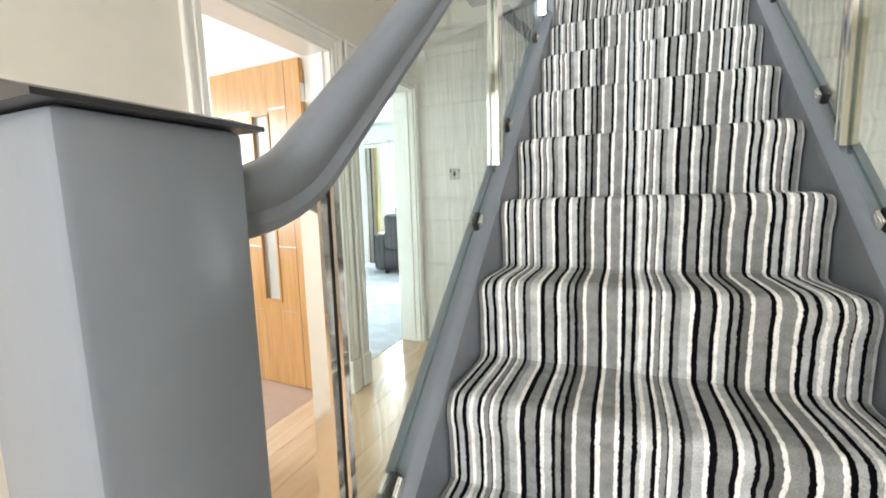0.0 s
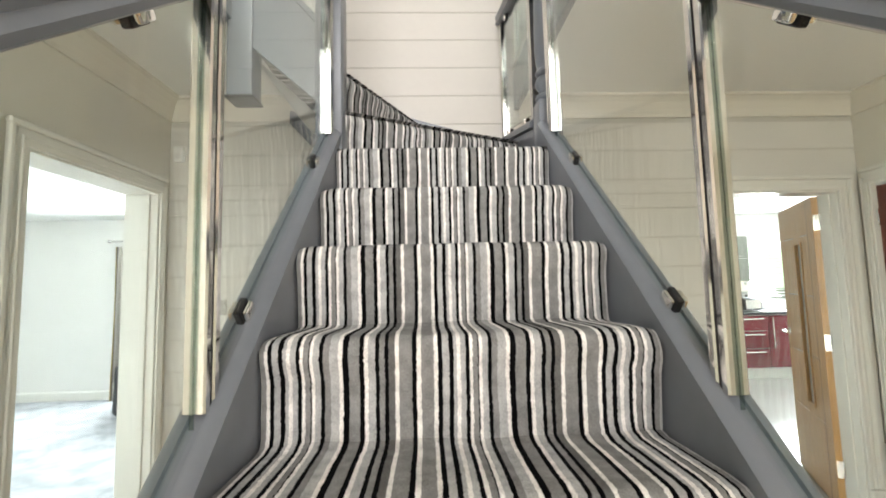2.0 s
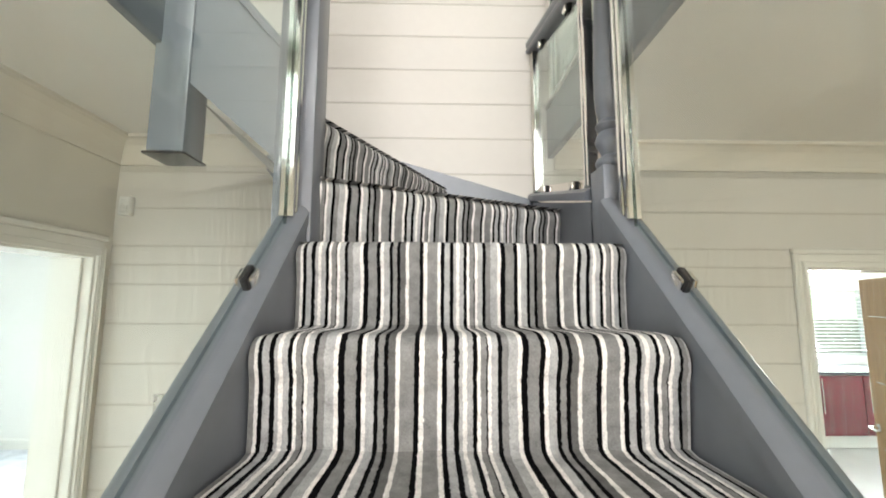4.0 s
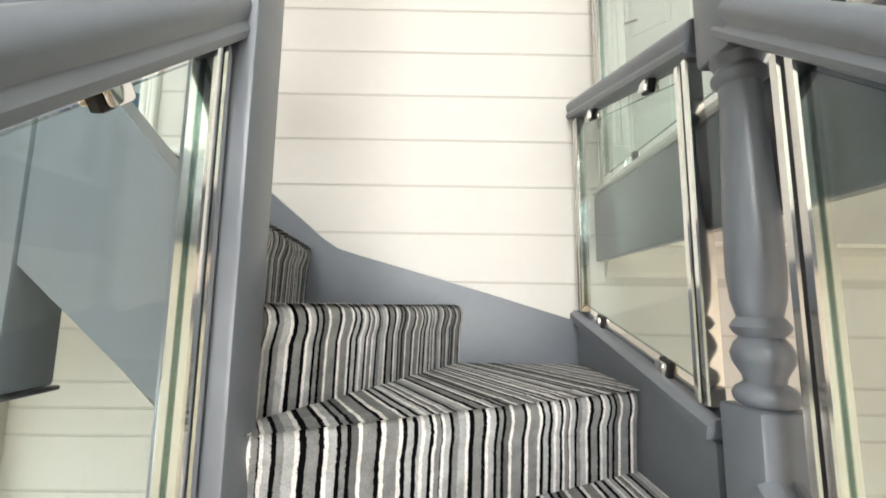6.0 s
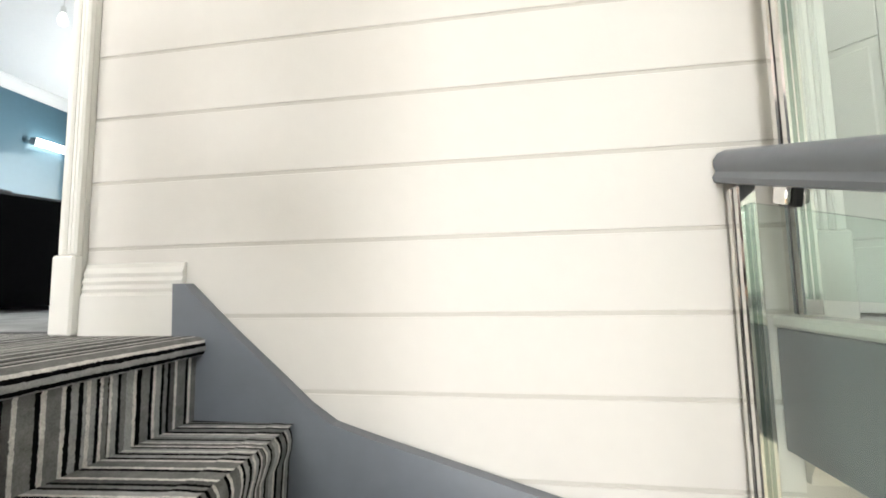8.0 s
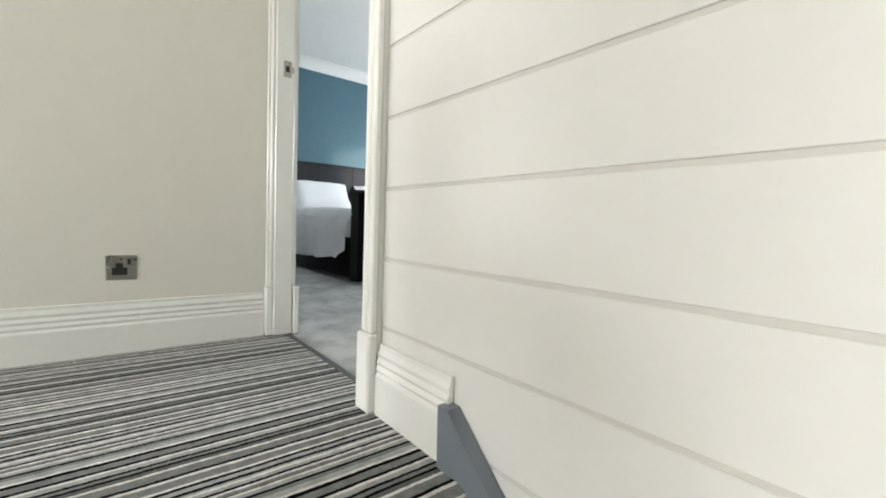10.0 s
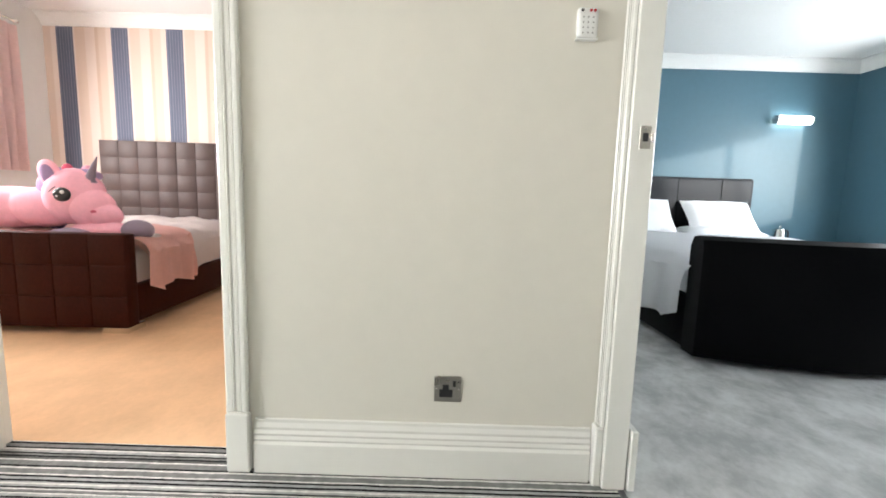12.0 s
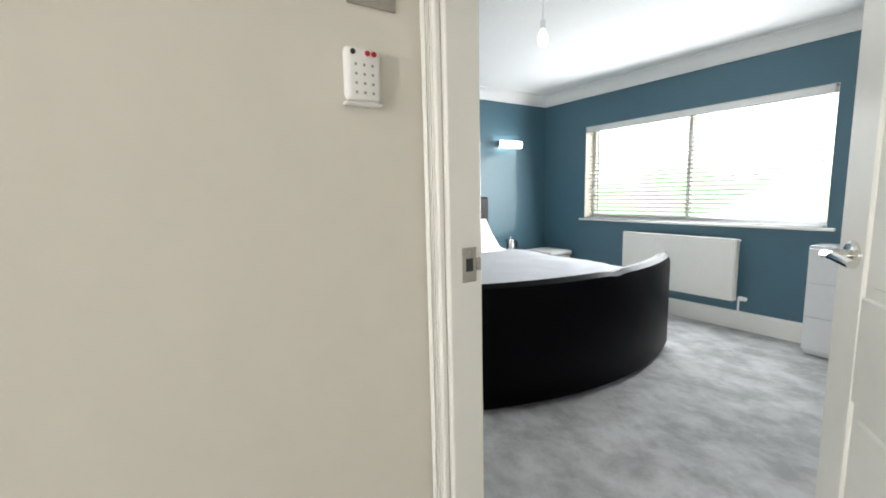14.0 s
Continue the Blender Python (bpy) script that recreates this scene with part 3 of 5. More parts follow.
# sloping soffit under the winders
bm = bmesh.new()
for quad in (((-0.40, 2.05, 1.64), (0.376, 2.05, 1.62), (0.386, YB - 0.04, 1.78), (-0.40, YB - 0.04, 1.85)),
             ((-0.44, 2.21, 2.05), (-0.44, YB - 0.04, 2.05), (-0.74, YB - 0.04, 2.34), (-0.74, 2.21, 2.34))):
    bm.faces.new([bm.verts.new(v) for v in quad])
g = bmesh.ops.solidify(bm, geom=bm.faces[:], thickness=0.012)
part("stair_soffit", bm, M_CEIL, stairs)
bm = bmesh.new()
prism(bm, [(nose_y(1) + 0.04, 0.001), (2.03, pitch_z(2.03) - 0.22), (2.03, pitch_z(2.03) - 0.26), (nose_y(1) + 0.25, 0.001)], "x", -0.375, 0.375)
part("stair_underside", bm, M_GREY, stairs)

# landing fascias
for nm, lo, hi in (("fascia", (-0.815, -0.5, 2.44), (-0.785, 2.18, 2.70)), ("fascia", (0.47, -0.5, 2.44), (0.50, YB - 0.001, 2.675)), ("fascia", (-0.785, -0.53, 2.44), (0.47, -0.50, 2.70))):
    tagged(finish("landing_fascia", box(lo, hi, 0.003), M_GREY), kind="structure")
tagged(finish("landing_fascia_cap", box((0.462, -0.5, 2.676), (0.53, YB - 0.001, 2.70), 0.006), M_TRIM), kind="structure")


# posts
def plain_post(x, y, z0, z1, cap, w=0.047):
    e = thing("newel_post", "grey painted square newel post with soft edges at the stairs", "post", at=(x, y, z0))
    part("shaft", box((-w, -w, 0), (w, w, z1 - z0), 0.007, seg=2), M_GREY, e, smooth=True)
    if cap:
        bm = bmesh.new()
        bm2 = [(-w - 0.012, 0), (w + 0.012, 0), (w + 0.012, 0.004), (w * 0.6, 0.014), (0, 0.018), (-w * 0.6, 0.014), (-w - 0.012, 0.004)]
        prism(bm, [(a, b + z1 - z0) for a, b in bm2], "y", -w - 0.012, w + 0.012)
        part("cap", bm, M_GREY_DARK, e, "thin dark domed cap")
    return e


plain_post(-0.418, 0.229, 0.0, 1.215, True, 0.067)
plain_post(0.430, 0.229, 0.0, 1.232, True, 0.067)
plain_post(-0.416, 2.178, 1.55, 3.62, True, 0.050)


def turned_post(x, y, z0):
    e = thing("turned_newel_post", "grey painted newel post with turned vase and ring shapes", "post", at=(x, y, z0))
    w = 0.046
    part("lower_block", box((-w, -w, 0), (w, w, 2.13 - z0), 0.006, seg=2), M_GREY, e, smooth=True)
    prof = [(0.034, 0.0), (0.043, 0.008), (0.045, 0.018), (0.040, 0.028), (0.028, 0.036), (0.030, 0.046), (0.041, 0.066), (0.044, 0.080), (0.038, 0.096), (0.030, 0.106),
            (0.038, 0.113), (0.042, 0.122), (0.037, 0.131), (0.031, 0.138), (0.038, 0.165), (0.0415, 0.21), (0.040, 0.30), (0.035, 0.42), (0.031, 0.50), (0.032, 0.53),
            (0.041, 0.54), (0.042, 0.55), (0.034, 0.562), (0.042, 0.58), (0.044, 0.586)]
    bm = bmesh.new()
    lathe(bm, [(r, z + 2.13 - z0) for r, z in prof], 28)
    part("turned_shaft", bm, M_GREY, e, smooth=True)
    part("top_block", box((-w, -w, 2.71 - z0), (w, w, 3.02 - z0), 0.012, seg=2), M_GREY, e, smooth=True)
    return e


turned_post(0.425, 2.22, 1.55)
e = thing("landing_newel_post", "grey painted square post hanging below the landing edge ", "post", at=(-0.755, 2.205, 2.145))
part("shaft", box((-0.048, -0.048, 0), (0.048, 0.048, 1.45), 0.006, seg=2), M_GREY, e, smooth=True)
part("end_cap", box((-0.054, -0.054, -0.008), (0.054, 0.054, -0.001), 0.002), M_GREY_DARK, e)

# handrails
HAND = [(a * 1.0, b * 0.98) for a, b in [(-0.031, -0.028), (-0.024, -0.031), (0.024, -0.031), (0.031, -0.028), (0.034, -0.018), (0.028, -0.006), (0.033, 0.006), (0.034, 0.018), (0.027, 0.031), (0.012, 0.038), (-0.012, 0.038),
        (-0.027, 0.031), (-0.034, 0.018), (-0.033, 0.006), (-0.028, -0.006), (-0.034, -0.018)]]


def handrail(pts, label="grey painted moulded handrail"):
    bm = bmesh.new()
    sweep(bm, rail_path(pts, 0.085, 8), HAND)
    ob = finish("handrail", bm, M_GREY, None, "", True)
    return tagged(ob, label, "handrail", "stair handrails")


SL = RISE / GOING
RZ = 1.170
for sx in (-0.41, 0.41):
    handrail([(sx, 0.29, RZ - 0.022), (sx, 0.382, RZ - 0.022), (sx, 2.135 if sx < 0 else 2.20, RZ + ((2.135 if sx < 0 else 2.20) - 0.39) * SL)], "grey painted moulded handrail with a level start above the stairs")
handrail([(0.41, 2.29, 2.80), (0.41, YB - 0.004, 3.0)], "short grey painted handrail meeting the panelled wall")
handrail([(-0.46, 2.225, 3.02), (-0.71, 2.225, 3.24)], "short grey painted handrail at the top steps")
handrail([(-0.80, 2.18, 3.52), (-0.80, -0.5, 3.52)], "long grey painted landing handrail")
handrail([(0.485, YB - 0.004, 3.52), (0.485, -0.5, 3.52)], "long grey painted landing handrail")


# balustrade: chrome posts, glass panes, clips
def chrome_post(x, y, z0, z1, w=0.017, gap=0.006):
    e = thing("chrome_post", "square polished chrome balustrade post with a dark glazing slot", "post", "chrome balustrade posts", at=(x, y, z0))
    h = z1 - z0
    part("post_half", box((-w, -0.022, 0), (w, -gap / 2 - 0.001, h), 0.003), M_CHROME, e, "polished chrome")
    part("post_half", box((-w, gap / 2 + 0.001, 0), (w, 0.022, h), 0.003), M_CHROME, e, "polished chrome")
    part("glazing_slot", box((-w + 0.003, -gap / 2, 0.002), (w - 0.003, gap / 2, h - 0.002)), M_RUBBER, e, "black slot")
    return e


def clip(x, y, z, tilt, flip=1):
    e = thing("glass_clip", "small chrome clip with a black gasket holding the glass edge", "bracket", "glass clips", at=(x, y, z))
    m = Matrix.Rotation(tilt, 4, "X")
    part("clip_body", box((-0.019, -0.017, -0.004), (-0.007, 0.017, 0.030), 0.004, m, 2), M_CHROME, e, smooth=True)
    part("clip_body", box((0.007, -0.017, -0.004), (0.019, 0.017, 0.030), 0.004, m, 2), M_CHROME, e, smooth=True)
    part("gasket", box((-0.0069, -0.021, -0.003), (0.0069, 0.021, 0.034), 0.002, m), M_RUBBER, e)
    return e


def pane(outline, x, label="clear toughened glass balustrade pane with a green edge"):
    bm = bmesh.new()
    prism(bm, outline, "x", x - 0.004, x + 0.004)
    e = thing("glass_balustrade", label, "glass panel", "balustrade glass panes")
    ob = part("pane", bm, M_GLASS, e)
    ob.data.materials.append(M_GLASS_EDGE)
    for p in ob.data.polygons:
        if abs(p.normal.x) < 0.5:
            p.material_index = 1
    ob.visible_shadow = False
    return e


BASE_TOP = 0.007


def rail_z(y):
    return RZ + (max(y, 0.39) - 0.39) * SL - 0.032


TILT = math.atan(SL)
for sx in (-0.41, 0.41):
    for y in (0.46, 1.285, 2.098):
        chrome_post(sx, y, pitch_z(y) + BASE_TOP, rail_z(y) - 0.002)
    for y0, y1 in ((0.49, 1.26), (1.31, 2.075)):
        pane([(y0, pitch_z(y0) + BASE_TOP + 0.004), (y1, pitch_z(y1) + BASE_TOP + 0.004), (y1, rail_z(y1) - 0.025), (max(y0, 0.42), rail_z(max(y0, 0.42)) - 0.025), (y0, rail_z(y0) - 0.02)], sx)
        for f in (0.16, 0.79):
            y = y0 + (y1 - y0) * f
            clip(sx, y, pitch_z(y) + BASE_TOP - 0.002, TILT)
            c = clip(sx, y, rail_z(y) + 0.004, TILT + math.pi)
# short balustrade
for y in (2.335, 2.985):
    chrome_post(0.41, y, 2.094 + (y - 2.29) * 0.24, 2.77 + (y - 2.29) * 0.274 - 0.008)
pane([(2.365, 2.145), (2.955, 2.285), (2.955, 2.915), (2.365, 2.75)], 0.41)
for f in (0.2, 0.8):
    y = 2.365 + 0.59 * f
    clip(0.41, y, 2.07 + (y - 2.29) * 0.24 + 0.02, 0.24)
    clip(0.41, y, 2.77 + (y - 2.29) * 0.274 + 0.0, 0.27 + math.pi)
# landing balustrades
for sx, ys in ((-0.80, (2.13, 1.2, 0.3, -0.45)), (0.485, (2.95, 1.9, 0.8, -0.45))):
    zb = 2.702
    for y in ys:
        chrome_post(sx, y, zb, 3.482)
    for y0, y1 in zip(ys[1:], ys):
        pane([(y0 + 0.03, zb + 0.03), (y1 - 0.03, zb + 0.03), (y1 - 0.03, 3.46), (y0 + 0.03, 3.46)], sx)
        for f in (0.2, 0.8):
            clip(sx, y0 + (y1 - y0) * f, zb, 0)

# ---- trim: coving, skirting, architraves ----
def moulding(name, pts2, path, material=M_TRIM):
    bm = bmesh.new()
    sweep(bm, path, pts2)
    return tagged(finish(name, bm, material, None, "", False), kind="structure")


SKIRT = [(0, 0), (0.020, 0), (0.020, 0.098), (0.013, 0.106), (0.018, 0.115), (0.013, 0.125), (0.017, 0.134), (0.011, 0.144), (0.014, 0.154), (0.008, 0.168), (0.008, 0.178), (0, 0.180)]


def skirting(p0, p1):
    """Ridged skirting from p0 to p1; it stands out to the right of its way."""
    return moulding("baseboard", SKIRT, [p0, p1])


def plain_skirt(p0, p1, h=0.12):
    return moulding("baseboard", [(0, 0), (0.018, 0), (0.018, h - 0.02), (0.008, h), (0, h)], [p0, p1])


COVE = [(0, 0), (0.012, 0), (0.016, 0.018), (0.030, 0.045), (0.055, 0.078), (0.082, 0.098), (0.100, 0.102), (0.100, 0.118), (0, 0.118)]


def coving(p0, p1, material=M_CEIL):
    return moulding("coving", COVE, [p0, p1], material)


skirting((WS, 1.89, LAND), (WS, YB - 0.045, LAND))
skirting((WS, -2.2, LAND), (WS, 0.88, LAND))
moulding("baseboard", [(-a, b) for a, b in SKIRT], [(-0.835, YB - 0.002, LAND), (-1.117, YB - 0.002, LAND)])
coving((XH, -2.2, 2.384), (XH, YB, 2.384), M_WALL)
coving((XH, YB - 0.002, 2.384), (-0.80, YB - 0.002, 2.384), M_WALL)
coving((0.50, YB - 0.002, 2.384), (2.55, YB - 0.002, 2.384), M_WALL)
moulding("coving", [(-a, b) for a, b in COVE], [(2.55, -2.2, 2.384), (2.55, YB, 2.384)], M_WALL)
coving((-5.22, YB + 0.066, 4.935), (-5.22, 6.67, 4.935))
coving((-5.22, 6.67, 4.935), (-0.53, 6.67, 4.935))
coving((-5.27, -1.70, 5.19), (-5.27, YB, 5.19))
plain_skirt((-5.22, 6.67, LAND), (-0.53, 6.67, LAND), 0.16)
plain_skirt((-5.22, YB + 0.066, LAND), (-5.22, 6.67, LAND), 0.16)
plain_skirt((-5.27, -1.70, LAND), (-5.27, YB, LAND))
plain_skirt((-6.2, 6.45, 0.004), (-1.8, 6.45, 0.004))
plain_skirt((-6.2, 2.17, 0.004), (-6.2, 6.45, 0.004))


def architrave(name, axis, face, out, a, b, z0, z1, left_w=0.085, right_w=0.085, depth=0.12, stops=(True, True)):
    """Door lining and moulded architrave in a wall face. out: the side on which the face looks. a, b, z1: the opening."""
    e = thing(name, "white gloss painted moulded door surround with plinth blocks", "door frame")
    e["kind"] = "structure"

    def P(u, w, z):
        return (u, w, z) if axis == "x" else (w, u, z)

    def bx(part_name, u0, u1, w0, w1, za, zb, bev=0.003):
        lo, hi = P(u0, w0, za), P(u1, w1, zb)
        lo2, hi2 = tuple(map(min, zip(lo, hi))), tuple(map(max, zip(lo, hi)))
        part(part_name, box(lo2, hi2, bev), M_TRIM, e)

    t = 0.014
    back = face - out * depth
    bx("jamb", a, a + t, face, back, z0 + 0.001, z1)
    bx("jamb", b - t, b, face, back, z0 + 0.001, z1)
    bx("head", a, b, face, back, z1 - t, z1 + 0.001)
    if stops[0]:
        bx("door_stop", a + t, a + t + 0.012, face - out * 0.04, face - out * 0.075, z0 + 0.001, z1 - t)
    bx("door_stop", b - t - 0.012, b - t, face - out * 0.04, face - out * 0.075, z0 + 0.001, z1 - t)
    for u_in, s, w in ((a + 0.004, -1, left_w), (b - 0.004, 1, right_w)):
        if w < 0.02:
            continue
        bx("plinth_block", u_in, u_in + s * (w + 0.004), face, face + out * 0.028, z0 + 0.001, z0 + 0.202, 0.005)
        # layered moulding: flat, two beads, raised outer lip
        bx("moulding", u_in, u_in + s * w * 0.30, face, face + out * 0.014, z0 + 0.202, z1 + w * 0.3)
        bx("moulding", u_in + s * w * 0.30, u_in + s * w * 0.42, face, face + out * 0.0175, z0 + 0.202, z1 + w * 0.42, 0.004)
        bx("moulding", u_in + s * w * 0.42, u_in + s * w * 0.62, face, face + out * 0.0135, z0 + 0.202, z1 + w * 0.62)
        bx("moulding", u_in + s * w * 0.62, u_in + s * w * 0.72, face, face + out * 0.0185, z0 + 0.202, z1 + w * 0.72, 0.004)
        bx("moulding", u_in + s * w * 0.72, u_in + s * w, face, face + out * 0.022, z0 + 0.202, z1 + w, 0.005)
    w = 0.085
    bx("head_moulding", a - left_w * 0.3, b + right_w * 0.3, face, face + out * 0.0145, z1 - 0.004, z1 + w * 0.3)
    bx("head_moulding", a - left_w * 0.6, b + right_w * 0.6, face, face + out * 0.0125, z1 + w * 0.3, z1 + w * 0.72)
    bx("head_moulding", a - left_w, b + right_w, face, face + out * 0.0265, z1 + w * 0.72, z1 + w, 0.005)
    return e


architrave("door_frame", "x", YB - 0.014, -1, BLUE_DOOR[0], BLUE_DOOR[1], LAND, BLUE_DOOR[3], 0.036, 0.062, 0.074, (False, False))
for x0, x1 in ((-1.180, -1.126), (-2.03, -1.992)):
    slab("door_ground", (x0, YB - 0.0135, LAND), (x1, YB - 0.0005, BLUE_DOOR[3] + 0.06), M_TRIM)
for x0, x1 in ((-2.04, -1.970), (-1.202, -1.12)):
    tagged(finish("plinth_block", box((x0, YB + 0.0645, LAND), (x1, YB + 0.088, LAND + 0.202), 0.004), M_TRIM), kind="structure")
architrave("door_frame", "y", WS, 1, PINK_DOOR[0], PINK_DOOR[1], LAND, PINK_DOOR[3], 0.071, 0.071, 0.11)
architrave("door_frame", "x", YB, -1, EAST_DOOR[0], EAST_DOOR[1], LAND, EAST_DOOR[3], 0.07, 0.085, 0.056)
architrave("door_frame", "x", YB, -1, KITCHEN_DOOR[0], KITCHEN_DOOR[1], 0, KITCHEN_DOOR[3], 0.07, 0.085, 0.13)
architrave("door_frame", "y", XH, 1, LIVING_DOOR[0], LIVING_DOOR[1], 0, LIVING_DOOR[3], 0.085, 0.035, 0.18)
architrave("door_frame", "y", XH, 1, STUDY_DOOR[0], STUDY_DOOR[1], 0, STUDY_DOOR[3], 0.085, 0.085, 0.18)
architrave("door_frame", "y", 2.55, -1, 2.19, 2.97, 0, 1.96, 0.085, 0.03, 0.13)


# ---- doors ----
def lever_handle(parent, x, y, z, s):
    bm = bmesh.new()
    lathe(bm, [(0.026, 0), (0.026, 0.004), (0.022, 0.009), (0.010, 0.010), (0.009, 0.040)], 20, Matrix.Translation((x, y, z)) @ Matrix.Rotation(-s * math.pi / 2, 4, "X"))
    sweep(bm, rail_path([(x, y + s * 0.030, z), (x, y + s * 0.045, z), (x - 0.055, y + s * 0.050, z + 0.004), (x - 0.115, y + s * 0.046, z - 0.002)], 0.01, 3),
          [(0.009 * math.cos(i * math.pi / 4), 0.0075 * math.sin(i * math.pi / 4)) for i in range(8)])
    return part("lever_handle", bm, M_CHROME, parent, "polished chrome lever handle", True)


def hinge(parent, z):
    bm = bmesh.new()
    add_box(bm, (-0.004, -0.002, z), (0.001, 0.033, z + 0.10))
    lathe(bm, [(0.006, 0), (0.006, 0.10)], 10, Matrix.Translation((-0.004, -0.004, z)))
    return part("hinge", bm, M_CHROME, parent, "satin chrome hinge")


def panel_door(name, label, at, rz, w, h, material, handle=True):
    """A leaf with six raised panels. The hinge stands at its origin, the leaf runs along +x."""
    e = thing(name, label, "door", at=at, rz=rz)
    t = 0.035
    part("leaf", box((0, 0.006, 0.006), (w, t - 0.006, h)), material, e)
    st = 0.10
    cols = ((st, w / 2 - 0.045), (w / 2 + 0.045, w - st))
    rows = ((0.20, 0.82), (1.02, 1.54), (1.64, h - 0.11))
    bm = bmesh.new()
    for a, b in ((0, st), (w / 2 - 0.045, w / 2 + 0.045), (w - st, w)):
        add_box(bm, (a, 0, 0.005), (b, t, h), 0.003)
    for c0, c1 in ((0.004, 0.20), (0.82, 1.02), (1.54, 1.64), (h - 0.11, h)):
        for a, b in cols:
            add_box(bm, (a - 0.001, 0.0006, c0 + 0.001), (b + 0.001, t - 0.0006, c1), 0.003)
    part("stiles_and_rails", bm, material, e)
    for a, b in cols:
        for c0, c1 in rows:
            part("panel", box((a + 0.02, 0.001, c0 + 0.02), (b - 0.02, t - 0.001, c1 - 0.02), 0.005), material, e)
    if handle:
        lever_handle(e, w - 0.06, 0.0, 1.09, -1)
        lever_handle(e, w - 0.06, t, 1.09, 1)
    for z in (0.2, 0.95, 1.7):
        hinge(e, z)
    return e


M_FROST = mat("frosted_door_glass", (0.52, 0.50, 0.44), 0.25)
M_INLAY = mat("steel_inlay", (0.75, 0.74, 0.70), 0.25, metal=1.0)


def slot_door(name, label, at, rz, w, h, material):
    """An oak leaf with a narrow upright glazed slot, steel inlays and a grooved stile."""
    e = thing(name, label, "door", at=at, rz=rz)
    t = 0.036
    s0, s1, z0, z1 = w * 0.36, w * 0.36 + 0.125, 0.55, h - 0.28
    bm = bmesh.new()
    add_box(bm, (0, 0, 0.005), (s0, t, h), 0.002)
    add_box(bm, (s1, 0, 0.005), (w, t, h), 0.002)
    add_box(bm, (s0 - 0.001, 0.0005, 0.005), (s1 + 0.001, t - 0.0005, z0))
    add_box(bm, (s0 - 0.001, 0.0005, z1), (s1 + 0.001, t - 0.0005, h))
    leaf = part("leaf", bm, material, e)
    bm = bmesh.new()
    for y0, y1 in ((-0.006, 0.004), (t - 0.004, t + 0.006)):
        add_box(bm, (s0 - 0.012, y0, z0 - 0.012), (s0 + 0.004, y1, z1 + 0.012), 0.002)
        add_box(bm, (s1 - 0.004, y0, z0 - 0.012), (s1 + 0.012, y1, z1 + 0.012), 0.002)
        add_box(bm, (s0 + 0.004, y0, z0 - 0.012), (s1 - 0.004, y1, z0 + 0.004), 0.002)
        add_box(bm, (s0 + 0.004, y0, z1 - 0.004), (s1 - 0.004, y1, z1 + 0.012), 0.002)
    part("glazing_bead", bm, material, leaf)
    part("slot_glass", box((s0, t / 2 - 0.002, z0), (s1, t / 2 + 0.002, z1)), M_FROST, leaf, "pale frosted glass")
    for i in range(4):
        z = 0.48 + i * 0.40
        part("inlay", box((0.115, -0.0012, z), (s0 - 0.014, t + 0.0012, z + 0.006)), M_INLAY, leaf, "thin steel inlay")
        part("inlay", box((s1 + 0.014, -0.0012, z), (w - 0.09, t + 0.0012, z + 0.006)), M_INLAY, leaf, "thin steel inlay")
    part("stile_groove", box((0.110, -0.0008, 0.006), (0.113, t + 0.0008, h - 0.001)), M_GREY_DARK, leaf)
    for s, y in ((-1, 0.0), (1, t)):
        lever_handle(e, w - 0.06, y, 1.0, s)
    for z in (0.2, 0.95, 1.7):
        hinge(e, z)
    return e


slot_door("oak_door", "golden oak door with a slim glazed slot, standing open beside the hall", (XH - 0.185, 1.962, 0.0), 178, 0.73, 1.935, M_OAK)
slot_door("oak_door", "golden oak door with a slim glazed slot, open into the kitchen", (2.408, YB + 0.125, 0.0), 62, 0.73, 1.915, M_OAK)
slot_door("dark_wood_door", "closed reddish brown wooden door in the hall wall", (2.585, 2.955, 0.0), -90, 0.745, 1.935, M_REDWOOD)
panel_door("bedroom_door", "white six-panel door standing open into the blue bedroom", (-1.188, YB + 0.085, LAND + 0.002), 123.8, 0.75, 1.955, M_TRIM)
panel_door("landing_door", "white six-panel door ajar behind the east landing", (1.34, YB + 0.14, LAND + 0.002), 131, 0.72, 1.955, M_TRIM)

M_STEEL = mat("brushed_steel_plate", (0.42, 0.40, 0.36), 0.28, metal=1.0, vary=0.1, scale=20)
# strike plate in the bedroom door's jamb
e = thing("strike_plate", "small satin chrome strike plate set in the white door jamb", "strike plate", at=(BLUE_DOOR[0] + 0.014, YB + 0.029, 3.752))
part("plate", box((0, -0.016, -0.032), (0.002, 0.016, 0.032), 0.0006), M_STEEL, e)
part("lip", box((0, 0.016, -0.012), (0.003, 0.026, 0.012), 0.001), M_STEEL, e)
part("latch_hole", box((0.0018, -0.008, -0.012), (0.0024, 0.008, 0.012)), M_GREY_DARK, e, "dark latch hole")

# ---- switches and sockets ----
M_BLACK = mat("black_plastic", (0.015, 0.015, 0.016), 0.35)
M_PLASTIC = mat("white_plastic", (0.82, 0.82, 0.80), 0.35, vary=0.01)
M_BUTTON = mat("grey_button", (0.33, 0.32, 0.30), 0.5)
M_RED = mat("red_button", (0.45, 0.01, 0.01), 0.4)


